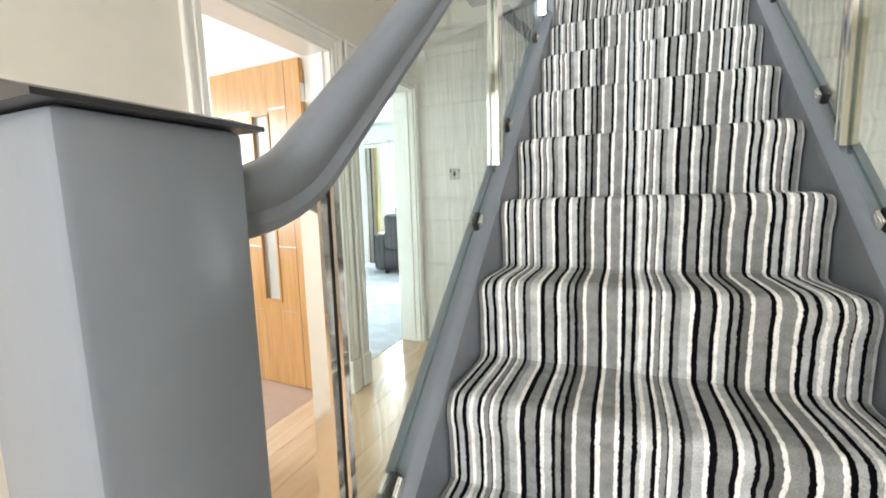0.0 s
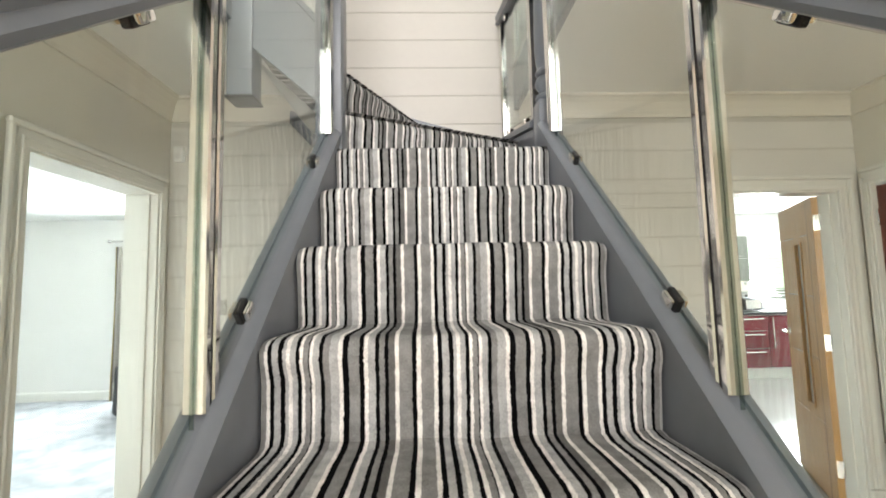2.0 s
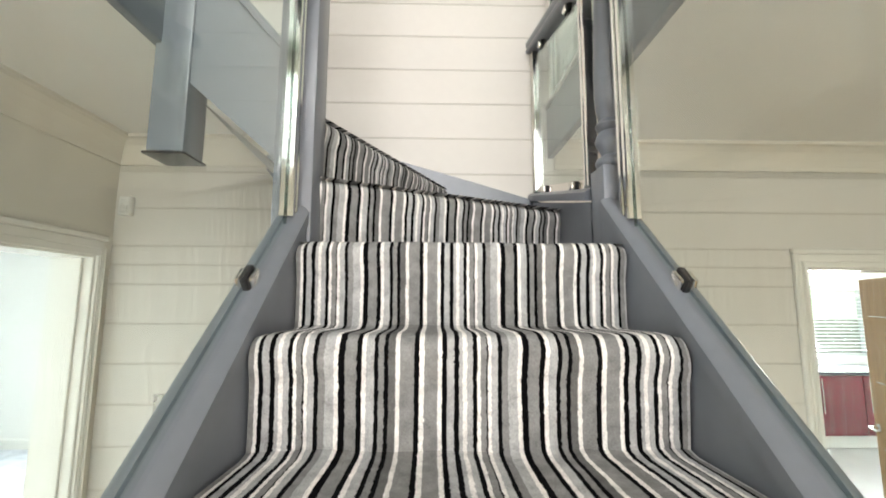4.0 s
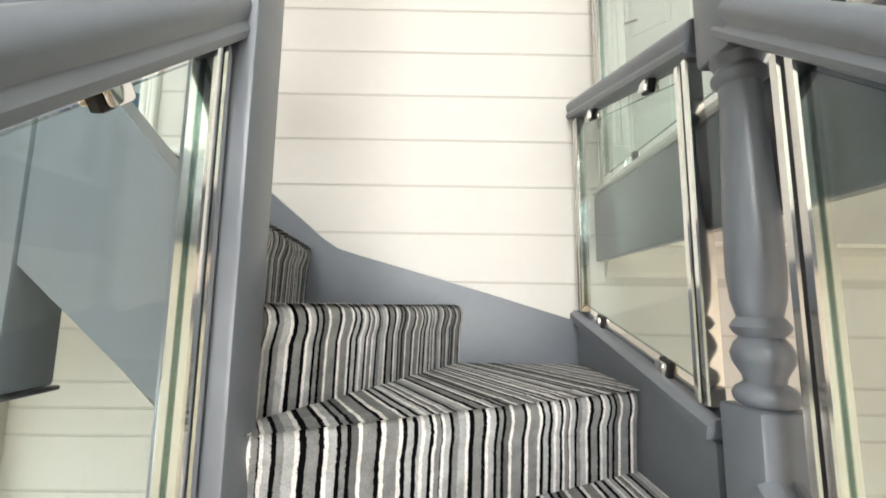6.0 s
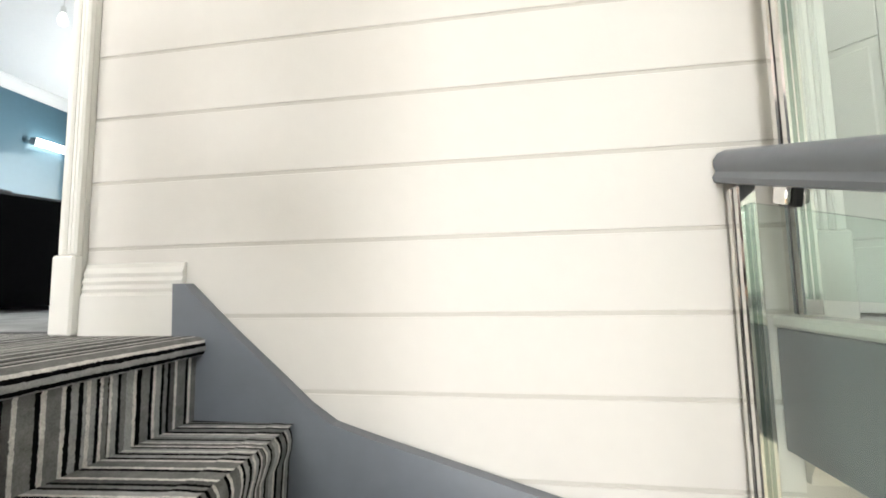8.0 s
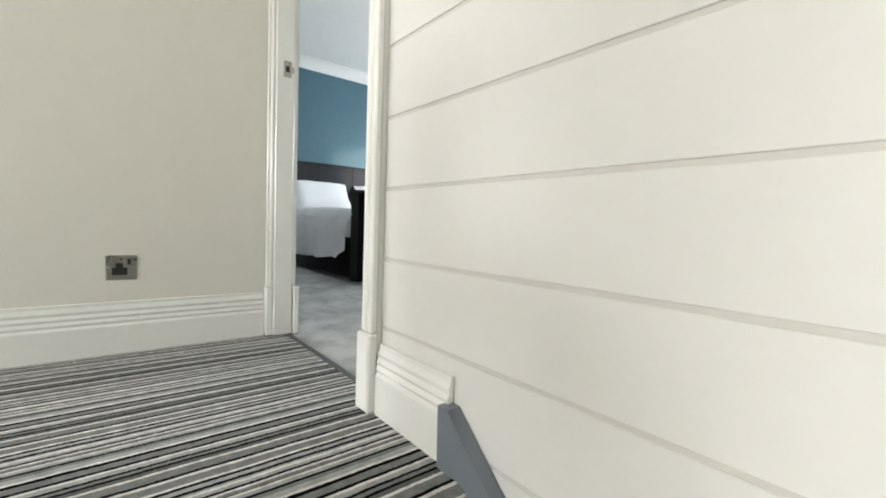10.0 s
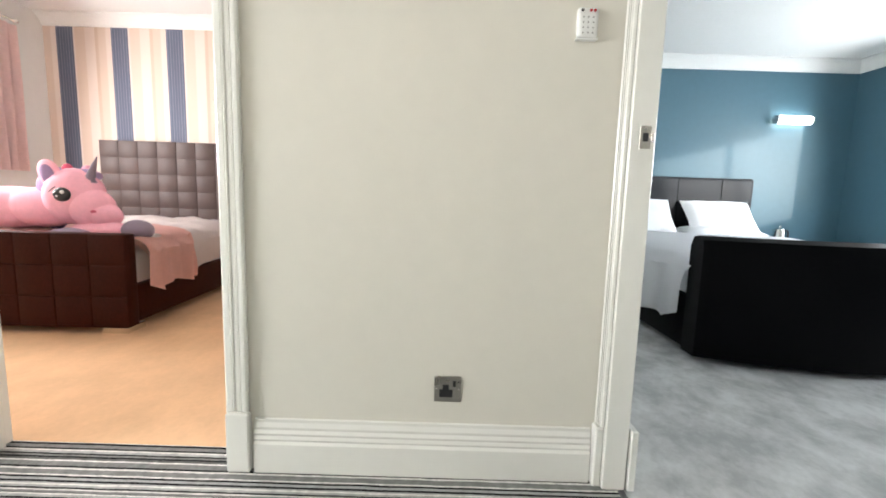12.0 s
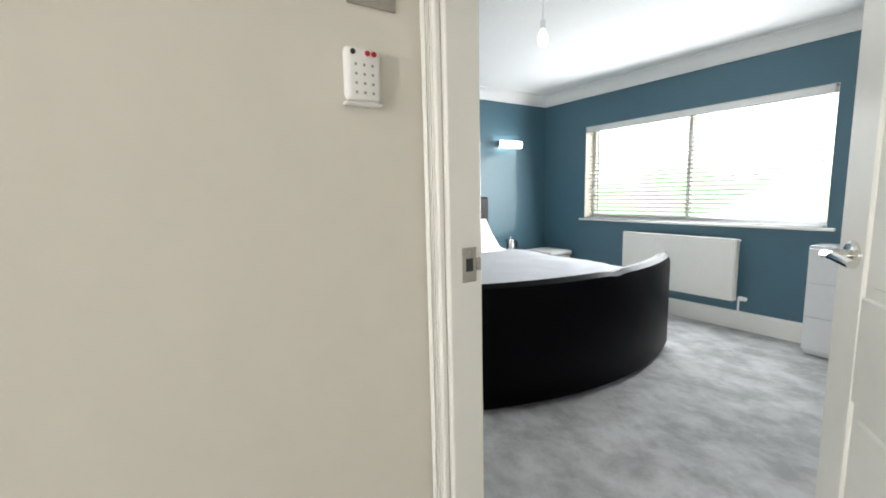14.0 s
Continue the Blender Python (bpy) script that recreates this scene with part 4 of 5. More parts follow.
def socket(at, rz, label, kind_switch=False):
    e = thing("light_switch" if kind_switch else "wall_socket", label, "electrical fitting", at=at, rz=rz)
    part("face_plate", box((-0.043, -0.006, -0.043), (0.043, 0.0, 0.043), 0.003, seg=2), M_STEEL, e, "dull chrome")
    if kind_switch:
        part("rocker", box((-0.010, -0.011, -0.016), (0.010, -0.006, 0.016), 0.002), M_BLACK, e, "black rocker")
    else:
        bm = bmesh.new()
        for lo, hi in (((-0.016, -0.0075, 0.000), (0.004, -0.006, 0.016)), ((-0.026, -0.0072, -0.026), (0.016, -0.006, 0.0))):
            add_box(bm, lo, hi)
        part("insert", bm, M_BLACK, e, "black pin insert")
        part("rocker", box((0.016, -0.010, 0.010), (0.026, -0.006, 0.030), 0.001), M_BLACK, e, "black rocker")
    for x in (-0.035, 0.035):
        bm = bmesh.new()
        lathe(bm, [(0.0035, 0), (0.0035, 0.0014), (0.002, 0.002)], 10, Matrix.Translation((x, -0.006, 0)) @ Matrix.Rotation(math.pi / 2, 4, "X"))
        part("screw", bm, M_CHROME, e)
    return e


socket((WS, 2.510, 2.957), 90, "single chrome socket with black insert low on the landing wall")
socket((WS, 2.90, 4.222), 90, "chrome light switch high on the landing wall", True)
socket((-1.23, YB, 1.32), 0, "chrome light switch on the panelled hall wall", True)
e = thing("alarm_keypad", "white alarm keypad with small buttons and two red keys", "keypad", at=(WS, 2.875, 4.076), rz=90)
part("body", box((-0.030, -0.020, -0.046), (0.030, 0, 0.036), 0.009, seg=3), M_PLASTIC, e, smooth=True)
part("base_lip", box((-0.032, -0.021, -0.052), (0.032, 0, -0.0465), 0.0025), M_PLASTIC, e)
for i in range(3):
    for j in range(4):
        bm = bmesh.new()
        x, z = -0.014 + i * 0.014, -0.034 + j * 0.014
        lathe(bm, [(0.0023, 0), (0.0023, 0.0010), (0.0016, 0.0014)], 10, Matrix.Translation((x, -0.0195, z)) @ Matrix.Rotation(math.pi / 2, 4, "X"))
        part("button", bm, M_BUTTON, e)
for i, m_ in ((-0.018, M_BLACK), (0.006, M_RED), (0.017, M_RED)):
    bm = bmesh.new()
    lathe(bm, [(0.0042, 0), (0.0042, 0.002), (0.003, 0.003)], 12, Matrix.Translation((i, -0.0195, 0.026)) @ Matrix.Rotation(math.pi / 2, 4, "X"))
    part("button", bm, m_, e, "round red button" if m_ is M_RED else "round black button")
e = thing("motion_sensor", "small white motion sensor on the hall wall corner", "sensor", at=(-1.46, YB, 2.19))
part("body", box((-0.028, -0.035, -0.045), (0.028, 0, 0.045), 0.010, seg=3), M_PLASTIC, e, smooth=True)
part("lens", box((-0.018, -0.040, -0.035), (0.018, -0.030, 0.002), 0.004), mat("milky_lens", (0.7, 0.7, 0.68), 0.3), e, "milky lens")

# ---- windows ----
M_UPVC = mat("white_window_frame", (0.82, 0.83, 0.83), 0.25, vary=0.01)
M_PANE = glass("window_glass", (0.98, 0.99, 0.99))
M_SLAT = mat("white_blind_slat", (0.80, 0.80, 0.79), 0.35, vary=0.02)


def window(axis, pos, a, b, z0, z1, mullions=(), out=1):
    e = thing("window", "white framed window", "window")
    e["kind"] = "structure"

    def bx(n, u0, u1, w0, w1, za, zb, m=M_UPVC, bev=0.004):
        lo, hi = ((u0, w0, za), (u1, w1, zb)) if axis == "x" else ((w0, u0, za), (w1, u1, zb))
        lo2, hi2 = tuple(map(min, zip(lo, hi))), tuple(map(max, zip(lo, hi)))
        return part(n, box(lo2, hi2, bev), m, e)

    f, d = 0.038, 0.05
    bx("window_frame", a, a + f, pos, pos + d, z0, z1)
    bx("window_frame", b - f, b, pos, pos + d, z0, z1)
    bx("window_frame", a + f, b - f, pos, pos + d, z0, z0 + f)
    bx("window_frame", a + f, b - f, pos, pos + d, z1 - f, z1)
    us = [a + f, *mullions, b - f]
    for m in mullions:
        bx("mullion", m - 0.018, m + 0.018, pos - 0.002, pos + d + 0.002, z0 + f, z1 - f)
    for u0, u1 in zip(us, us[1:]):
        p = bx("pane", u0 + 0.02, u1 - 0.02, pos + 0.02, pos + 0.026, z0 + f - 0.01, z1 - f + 0.01, M_PANE, 0)
        p.visible_shadow = False
    return e


window("x", 6.80, -4.60, -2.42, 3.575, 4.61, (-3.50,))
# next two windows are unseen, added where the front fill lights stand
window("x", -2.30, -1.2, 0.8, 3.4, 4.6, (-0.2,))
window("x", -2.30, -0.55, 1.35, 0.22, 2.25, (0.4,))
window("x", -1.85, -4.7, -3.3, 3.75, 4.75)
window("x", 6.55, -3.85, -2.3, 0.65, 2.15, (-3.1,))
window("x", 7.05, 4.90, 6.10, 1.02, 2.0)
slab("window_sill", (-4.65, 6.63, 3.550), (-2.37, 6.82, 3.574), M_TRIM, bevel=0.004)
slab("window_sill", (-4.72, -1.85, 3.726), (-3.28, -1.67, 3.749), M_TRIM, bevel=0.004)

# white liners added over the reveals: blown-out daylight put into their colour
for lo, hi in (((-4.60, 6.672, 3.575), (-4.594, 6.80, 4.61)), ((-2.426, 6.672, 3.575), (-2.42, 6.80, 4.61)), ((-4.594, 6.672, 4.604), (-2.426, 6.80, 4.61))):
    slab("window_reveal", lo, hi, M_TRIM)
blind = thing("venetian_blind", "white venetian blind with open slats in the blue bedroom window", "blind", at=(-3.51, 6.698, 4.55))
part("head_rail", box((-1.068, -0.035, 0.0), (1.068, 0.020, 0.052), 0.004), M_SLAT, blind)
for i in range(23):
    z = -0.035 - i * 0.0405
    part("slat", box((-1.062, -0.024, -0.0012), (1.062, 0.024, 0.0012), 0, Matrix.Translation((0, 0, z)) @ Matrix.Rotation(radians(13), 4, "X")), M_SLAT, blind)
part("bottom_rail", box((-1.055, -0.024, -0.985), (1.055, 0.024, -0.965), 0.004), M_SLAT, blind)
for x in (-0.9, -0.3, 0.3, 0.9):
    part("ladder_cord", box((x - 0.0015, -0.027, -0.97), (x + 0.0015, -0.025, 0.01)), M_SLAT, blind)
blind2 = thing("venetian_blind", "white venetian blind in the kitchen window", "blind", at=(5.50, 7.0, 1.955))
part("head_rail", box((-0.58, -0.02, 0.0), (0.58, 0.02, 0.04), 0.004), M_SLAT, blind2)
for i in range(18):
    part("slat", box((-0.57, -0.022, -0.0012), (0.57, 0.022, 0.0012), 0, Matrix.Translation((0, 0, -0.03 - i * 0.048)) @ Matrix.Rotation(radians(25), 4, "X")), M_SLAT, blind2)

# emissive sheet outside: overexposed daylight and greenery put into its glow
def backdrop_material():
    m = emitter("glowing_backdrop", (0.9, 0.95, 0.92), 0.0)
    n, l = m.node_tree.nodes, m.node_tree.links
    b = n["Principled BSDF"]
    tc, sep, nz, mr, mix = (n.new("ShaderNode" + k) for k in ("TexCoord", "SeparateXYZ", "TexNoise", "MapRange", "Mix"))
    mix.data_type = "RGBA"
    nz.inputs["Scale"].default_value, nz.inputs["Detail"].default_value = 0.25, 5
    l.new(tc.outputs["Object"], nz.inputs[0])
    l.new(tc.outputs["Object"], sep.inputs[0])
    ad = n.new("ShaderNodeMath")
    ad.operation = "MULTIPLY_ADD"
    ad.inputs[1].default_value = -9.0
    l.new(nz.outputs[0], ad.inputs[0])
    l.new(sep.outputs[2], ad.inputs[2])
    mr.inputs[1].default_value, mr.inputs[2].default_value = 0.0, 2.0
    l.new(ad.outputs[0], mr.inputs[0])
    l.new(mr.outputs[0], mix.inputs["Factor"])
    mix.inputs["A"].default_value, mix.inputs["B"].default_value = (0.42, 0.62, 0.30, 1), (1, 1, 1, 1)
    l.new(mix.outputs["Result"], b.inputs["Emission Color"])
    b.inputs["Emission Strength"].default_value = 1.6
    return m


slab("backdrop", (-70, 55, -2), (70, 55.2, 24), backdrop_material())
bpy.data.objects["backdrop"].visible_shadow = False

# ---- blue bedroom ----
M_LEATHER = mat("black_faux_leather", (0.0015, 0.0015, 0.0022), 0.38, spec=0.07, vary=0.1, bump=0.25, bump_scale=180)
M_LINEN = mat("white_bed_linen", (0.82, 0.83, 0.85), 0.9, vary=0.02, bump=0.3, bump_scale=30)


def soft_block(lo, hi, bevel, rough=0.0, seed=1, cuts=10, seg=3):
    """A cushioned block with an uneven surface."""
    bm = bmesh.new()
    add_box(bm, lo, hi, bevel, seg=seg)
    bmesh.ops.subdivide_edges(bm, edges=[e for e in bm.edges if e.calc_length() > 0.12], cuts=cuts, use_grid_fill=True)
    if rough:
        bm.normal_update()
        for v in bm.verts:
            v.co += v.normal * rough * noise.noise(v.co * 3.2 + Vector((seed, 0, 0))) + v.normal * rough * 0.5 * noise.noise(v.co * 8 + Vector((0, seed, 0)))
    return bm


def pillow(w, d, h, seed):
    bm = bmesh.new()
    bmesh.ops.create_grid(bm, x_segments=16, y_segments=12, size=0.5)
    bot = bmesh.ops.duplicate(bm, geom=bm.verts[:] + bm.edges[:] + bm.faces[:])
    low = {v for v in bot["geom"] if isinstance(v, bmesh.types.BMVert)}
    for v in bm.verts:
        u, w2 = v.co.x * 2, v.co.y * 2
        k = max(0.0, (1 - abs(u) ** 3.2)) ** 0.45 * max(0.0, (1 - abs(w2) ** 3.2)) ** 0.45
        pinch = 1 - 0.06 * (1 - abs(u)) * abs(w2) - 0.06 * (1 - abs(w2)) * abs(u)
        z = k * h / 2 * (1 + 0.18 * noise.noise(Vector((u * 2, w2 * 2, seed))))
        v.co = Vector((v.co.x * w * pinch, v.co.y * d * pinch, -z if v in low else z))
    bmesh.ops.remove_doubles(bm, verts=bm.verts, dist=0.0005)
    return bm


bed = thing("double_bed", "black faux leather double bed with a bowed footboard and white bedding", "bed", at=(-4.00, 4.88, LAND))
# footboard, bowed in plan
bm = bmesh.new()
N = 20
sec = [(0.0, 0.03), (0.0, 0.665), (-0.012, 0.71), (-0.05, 0.732), (-0.10, 0.722), (-0.125, 0.665), (-0.125, 0.03)]
rings = []
for i in range(N + 1):
    t = i / N * 2 - 1
    y = 0.93 * t
    bow = 0.20 * (1 - t * t)
    dip = -0.012 * math.exp(-((t * 0.875 - 0.0) / 0.03) ** 2)
    rings.append([bm.verts.new((0.90 + bow + a, y, b + (dip if b > 0.6 else 0))) for a, b in sec])
for r0, r1 in zip(rings, rings[1:]):
    for i in range(len(sec)):
        bm.faces.new((r0[i], r0[(i + 1) % len(sec)], r1[(i + 1) % len(sec)], r1[i]))
bm.faces.new(rings[0][::-1])
bm.faces.new(rings[-1])
part("footboard", bm, M_LEATHER, bed, "black bowed padded footboard", True)
for s in (-1, 1):
    part("side_rail", box((-1.12, s * 0.89 - 0.03, 0.04), (0.82, s * 0.89 + 0.03, 0.36), 0.012, seg=2), M_LEATHER, bed, smooth=True)
part("headboard", soft_block((-1.215, -0.86, 0.03), (-1.115, 0.78, 1.185), 0.03, 0.004, 3), mat("charcoal_leather", (0.020, 0.021, 0.025), 0.5, spec=0.25, bump=0.2, bump_scale=150), bed, "charcoal padded headboard", True)
for y in (-0.45, 0.0, 0.45):
    part("headboard_seam", box((-1.116, y - 0.002, 0.45), (-1.113, y + 0.002, 1.17)), M_LEATHER, bed)
part("mattress", box((-1.105, -0.85, 0.30), (0.77, 0.85, 0.55), 0.04, seg=3), M_LINEN, bed, smooth=True)


def duvet(x0, x1, y0, y1, top, drop, seed, fold=0.018):
    bm = bmesh.new()
    nx, ny = 40, 44
    grid = []
    for i in range(nx + 1):
        row = []
        for j in range(ny + 1):
            u, v = i / nx, j / ny
            w = (y1 - y0) / 2 + drop
            s = (v * 2 - 1) * w
            half = (y1 - y0) / 2
            over = max(0.0, abs(s) - half)
            y = (y0 + y1) / 2 + math.copysign(min(abs(s), half + 0.065 + 0.012 * math.sin(u * 19 + seed)), s) if over > 0 else (y0 + y1) / 2 + s
            z = top + 0.035 * (1 - u) - over * 0.98 - 0.03 * (min(abs(s), half) / half) ** 6
            x = x0 + (x1 - x0) * u
            p = Vector((x, y, z))
            z += fold * noise.noise(p * 4 + Vector((seed, 0, 0))) + fold * 0.6 * noise.noise(p * 10 + Vector((0, seed, 0)))
            if over > 0:
                y += 0.018 * math.sin(u * 26 + seed + noise.noise(p * 3) * 3) * math.copysign(min(1, over / 0.12), s)
                z += 0.022 * math.sin(u * 7 + seed) * over / max(drop, 0.01) + max(0.0, u - 0.86) * 1.6 * over
            row.append(bm.verts.new((x, y, z)))
        grid.append(row)
    for i in range(nx):
        for j in range(ny):
            bm.faces.new((grid[i][j], grid[i + 1][j], grid[i + 1][j + 1], grid[i][j + 1]))
    bmesh.ops.solidify(bm, geom=bm.faces[:], thickness=0.025)
    return bm


dv = thing("white_duvet", "rumpled white duvet hanging over the black bed's sides", "bedding", at=(-4.00, 4.88, LAND))
part("cover", duvet(-0.73, 0.80, -0.905, 0.905, 0.60, 0.42, 2, 0.014), M_LINEN, dv, smooth=True)
for i, (y, lean) in enumerate(((-0.42, 52), (0.40, 50))):
    e = thing("pillow", "plump white pillow leaning on the headboard", "pillow", "pillows on the black bed", at=(-4.95, 4.84 + y, LAND + 0.77))
    ob = part("cushion", pillow(0.45, 0.70, 0.16, i), M_LINEN, e, smooth=True)
    ob.matrix_local = Matrix.Rotation(radians(lean), 4, "Y")
e = thing("pillow", "white pillow lying flat behind the leaning ones", "pillow", "pillows on the black bed", at=(-4.85, 5.16, LAND + 0.64))
part("cushion", pillow(0.45, 0.68, 0.13, 5), M_LINEN, e, smooth=True)

M_WHITE_GLOSS = mat("white_lacquer", (0.80, 0.81, 0.82), 0.2, vary=0.01)


def drawers(at, w, d, h, n, label, name="chest_of_drawers"):
    e = thing(name, label, "drawers", at=at)
    part("body", box((0, 0.018, 0.03), (w, d, h), 0.003), M_WHITE_GLOSS, e)
    part("plinth", box((0.01, 0.03, 0), (w - 0.01, d - 0.01, 0.03)), M_WHITE_GLOSS, e)
    dh = (h - 0.05) / n
    for i in range(n):
        part("drawer_front", box((0.003, 0, 0.036 + i * dh), (w - 0.003, 0.018, 0.030 + (i + 1) * dh), 0.003), M_WHITE_GLOSS, e)
    return e


drawers((-2.44, 6.41, LAND), 0.50, 0.44, 0.80, 3, "white gloss chest of three drawers by the window wall")
drawers((-5.18, 5.74, LAND), 0.36, 0.42, 0.50, 2, "white bedside cabinet beside the black bed", "bedside_cabinet")
e = thing("chrome_jug", "polished steel conical kettle on the bedside cabinet", "kettle", at=(-5.02, 5.90, LAND + 0.50))
bm = bmesh.new()
lathe(bm, [(0.072, 0), (0.075, 0.01), (0.070, 0.05), (0.058, 0.12), (0.046, 0.175), (0.044, 0.185), (0.030, 0.195), (0.010, 0.20), (0.012, 0.215), (0.004, 0.222)], 28)
part("body", bm, M_CHROME, e, smooth=True)
bm = bmesh.new()
sweep(bm, rail_path([(0.05, 0, 0.17), (0.105, 0, 0.175), (0.11, 0, 0.06), (0.07, 0, 0.04)], 0.02, 3), [(0.009 * math.cos(k * math.pi / 3), 0.007 * math.sin(k * math.pi / 3)) for k in range(6)], up=Vector((0, 1, 0)))
part("handle", bm, M_BLACK, e, "black handle", True)
bm = bmesh.new()
sweep(bm, [(-0.055, 0, 0.13), (-0.085, 0, 0.175)], [(-0.012, -0.008), (0.012, -0.008), (0.012, 0.008), (-0.012, 0.008)])
part("spout", bm, M_CHROME, e)
e = thing("laundry_basket", "white woven lidded basket in the bedroom corner", "basket", at=(-4.93, 6.43, LAND))
M_WICKER = mat("white_wicker", (0.62, 0.60, 0.57), 0.7, vary=0.15, scale=20, bump=0.8, bump_scale=60)
bm = bmesh.new()
for i in range(16):
    z = 0.005 + i * 0.029
    o = 0.002 * (i % 2)
    add_box(bm, (-0.20 - o, -0.17 - o, z), (0.20 + o, 0.17 + o, z + 0.0285), 0.011)
part("woven_body", bm, M_WICKER, e)
part("lid", soft_block((-0.215, -0.185, 0.468), (0.215, 0.185, 0.525), 0.025, 0.006, 4, 6), M_WICKER, e, "rounded lid", True)

rad = thing("radiator", "white steel panel radiator under the window", "radiator", at=(-3.485, 6.585, 2.92))
for x in (-0.40, 0.40):
    for z in (0.06, 0.42):
        part("bracket", box((x - 0.02, 0.0305, z), (x + 0.02, 0.0848, z + 0.04), 0.002), M_TRIM, rad)
bm = bmesh.new()
add_box(bm, (-0.53, -0.028, 0), (0.53, -0.020, 0.53), 0.004)
add_box(bm, (-0.515, -0.031, 0.02), (0.515, -0.028, 0.51), 0.0025)
part("front_panel", bm, M_TRIM, rad, "flat white panel")
part("back_panel", box((-0.53, 0.02, 0), (0.53, 0.03, 0.53), 0.003), M_TRIM, rad)
bm = bmesh.new()
for i in range(36):
    add_box(bm, (-0.52 + i * 0.03, -0.02, 0.515), (-0.505 + i * 0.03, 0.02, 0.528))
add_box(bm, (-0.53, -0.028, 0.528), (0.53, 0.03, 0.534))
part("top_grille", bm, M_TRIM, rad)
for s in (-1, 1):
    bm = bmesh.new()
    lathe(bm, [(0.018, 0), (0.02, 0.01), (0.018, 0.05), (0.012, 0.06)], 14, Matrix.Translation((s * 0.56, 0, 0.03)) @ Matrix.Rotation(s * math.pi / 2, 4, "Y"))
    lathe(bm, [(0.008, -0.14), (0.008, 0.02)], 10, Matrix.Translation((s * 0.56, 0, 0.01)))
    part("valve", bm, M_PLASTIC, rad, "white valve", True)

M_LAMPGLOW = emitter("lit_frosted_tube", (1.0, 0.97, 0.92), 5.0)
sc = thing("wall_light", "lit frosted bar light with chrome ends on the blue wall", "light", at=(-5.22, 6.01, 4.45))
part("back_plate", box((0, -0.06, -0.03), (0.02, 0.06, 0.03), 0.004), M_CHROME, sc)
bm = bmesh.new()
lathe(bm, [(0.038, 0), (0.041, 0.004), (0.041, 0.336), (0.038, 0.34)], 20, Matrix.Translation((0.055, -0.17, 0.0)) @ Matrix.Rotation(-math.pi / 2, 4, "X"))
part("tube", bm, M_LAMPGLOW, sc, "glowing frosted tube", True)
for y in (-0.185, 0.170):
    bm = bmesh.new()
    lathe(bm, [(0.044, 0), (0.046, 0.002), (0.046, 0.013), (0.044, 0.015)], 20, Matrix.Translation((0.055, y, 0.0)) @ Matrix.Rotation(-math.pi / 2, 4, "X"))
    part("end_cap", bm, M_CHROME, sc, "chrome end cap")
part("arm", box((0.018, -0.02, -0.008), (0.05, 0.02, 0.008)), M_CHROME, sc)
pl = thing("pendant_bulb", "lit bare white bulb hanging from the bedroom ceiling", "light", at=(-3.28, 4.59, 5.05))
bm = bmesh.new()
lathe(bm, [(0.045, 0), (0.042, -0.018), (0.010, -0.022), (0.003, -0.024), (0.003, -0.14)], 18)
part("ceiling_rose_and_cord", bm, M_PLASTIC, pl)
bm = bmesh.new()
lathe(bm, [(0.010, -0.135), (0.016, -0.14), (0.016, -0.19), (0.012, -0.192)], 16)
part("lamp_holder", bm, M_CHROME, pl)
bm = bmesh.new()
lathe(bm, [(0.012, -0.190), (0.018, -0.205), (0.030, -0.235), (0.030, -0.26), (0.020, -0.282), (0.004, -0.29)], 18)
part("bulb", bm, emitter("lit_bulb", (1.0, 0.98, 0.95), 2.5), pl, "glowing white glass bulb", True)

# ---- pink bedroom ----
M_BROWN = mat("brown_faux_leather", (0.032, 0.0065, 0.0035), 0.5, spec=0.08, vary=0.3, scale=10, bump=0.3, bump_scale=160)
M_BROWN2 = mat("brown_headboard_leather", (0.075, 0.050, 0.044), 0.5, spec=0.3, vary=0.12, scale=8, bump=0.3, bump_scale=160)
M_BLANKET = mat("pale_pink_blanket", (0.86, 0.53, 0.48), 0.95, vary=0.05, bump=0.5, bump_scale=120)


def tufted(parent, name, x0, x1, y0, y1, z0, z1, ny, nz, material, face, label):
    bm = bmesh.new()
    add_box(bm, (x0, y0, z0), (x1, y1, z1), 0.012, seg=2)
    board_ = part(name, bm, material, parent, label, True)
    dy, dz = (y1 - y0) / ny, (z1 - z0) / nz
    fx = x1 if face > 0 else x0
    for i in range(ny):
        for j in range(nz):
            b = bmesh.new()
            lo = (fx - 0.006, y0 + i * dy + 0.003, z0 + j * dz + 0.0015)
            hi = (fx + 0.0045, y0 + (i + 1) * dy - 0.003, z0 + (j + 1) * dz - 0.0015)
            if face < 0:
                lo, hi = (fx - 0.014, lo[1], lo[2]), (fx + 0.006, hi[1], hi[2])
            add_box(b, lo, hi, 0.006, seg=2)
            part("padded_square", b, material, board_, "", True)


pb = thing("brown_bed", "brown faux leather bed with square-tufted headboard and footboard", "bed", at=(-4.21, -0.24, LAND), rz=1.5)
tufted(pb, "footboard", 0.88, 0.975, -0.77, 0.77, 0.04, 0.625, 7, 3, M_BROWN, 1, "dark brown tufted footboard")
tufted(pb, "headboard", -0.965, -0.87, -0.77, 0.77, 0.04, 1.38, 8, 8, M_BROWN2, 1, "brown tufted headboard")
for s in (-1, 1):
    part("side_rail", box((-0.87, s * 0.74 - 0.03, 0.06), (0.88, s * 0.74 + 0.03, 0.30), 0.012, seg=2), M_BROWN, pb, smooth=True)
for s in (-1, 1):
    part("foot", box((0.80, s * 0.68 - 0.09, 0), (0.96, s * 0.68 + 0.07, 0.04), 0.004), M_CHROME, pb, "satin metal foot")
part("mattress", box((-0.85, -0.72, 0.26), (0.86, 0.72, 0.52), 0.04, seg=3), M_LINEN, pb, smooth=True)
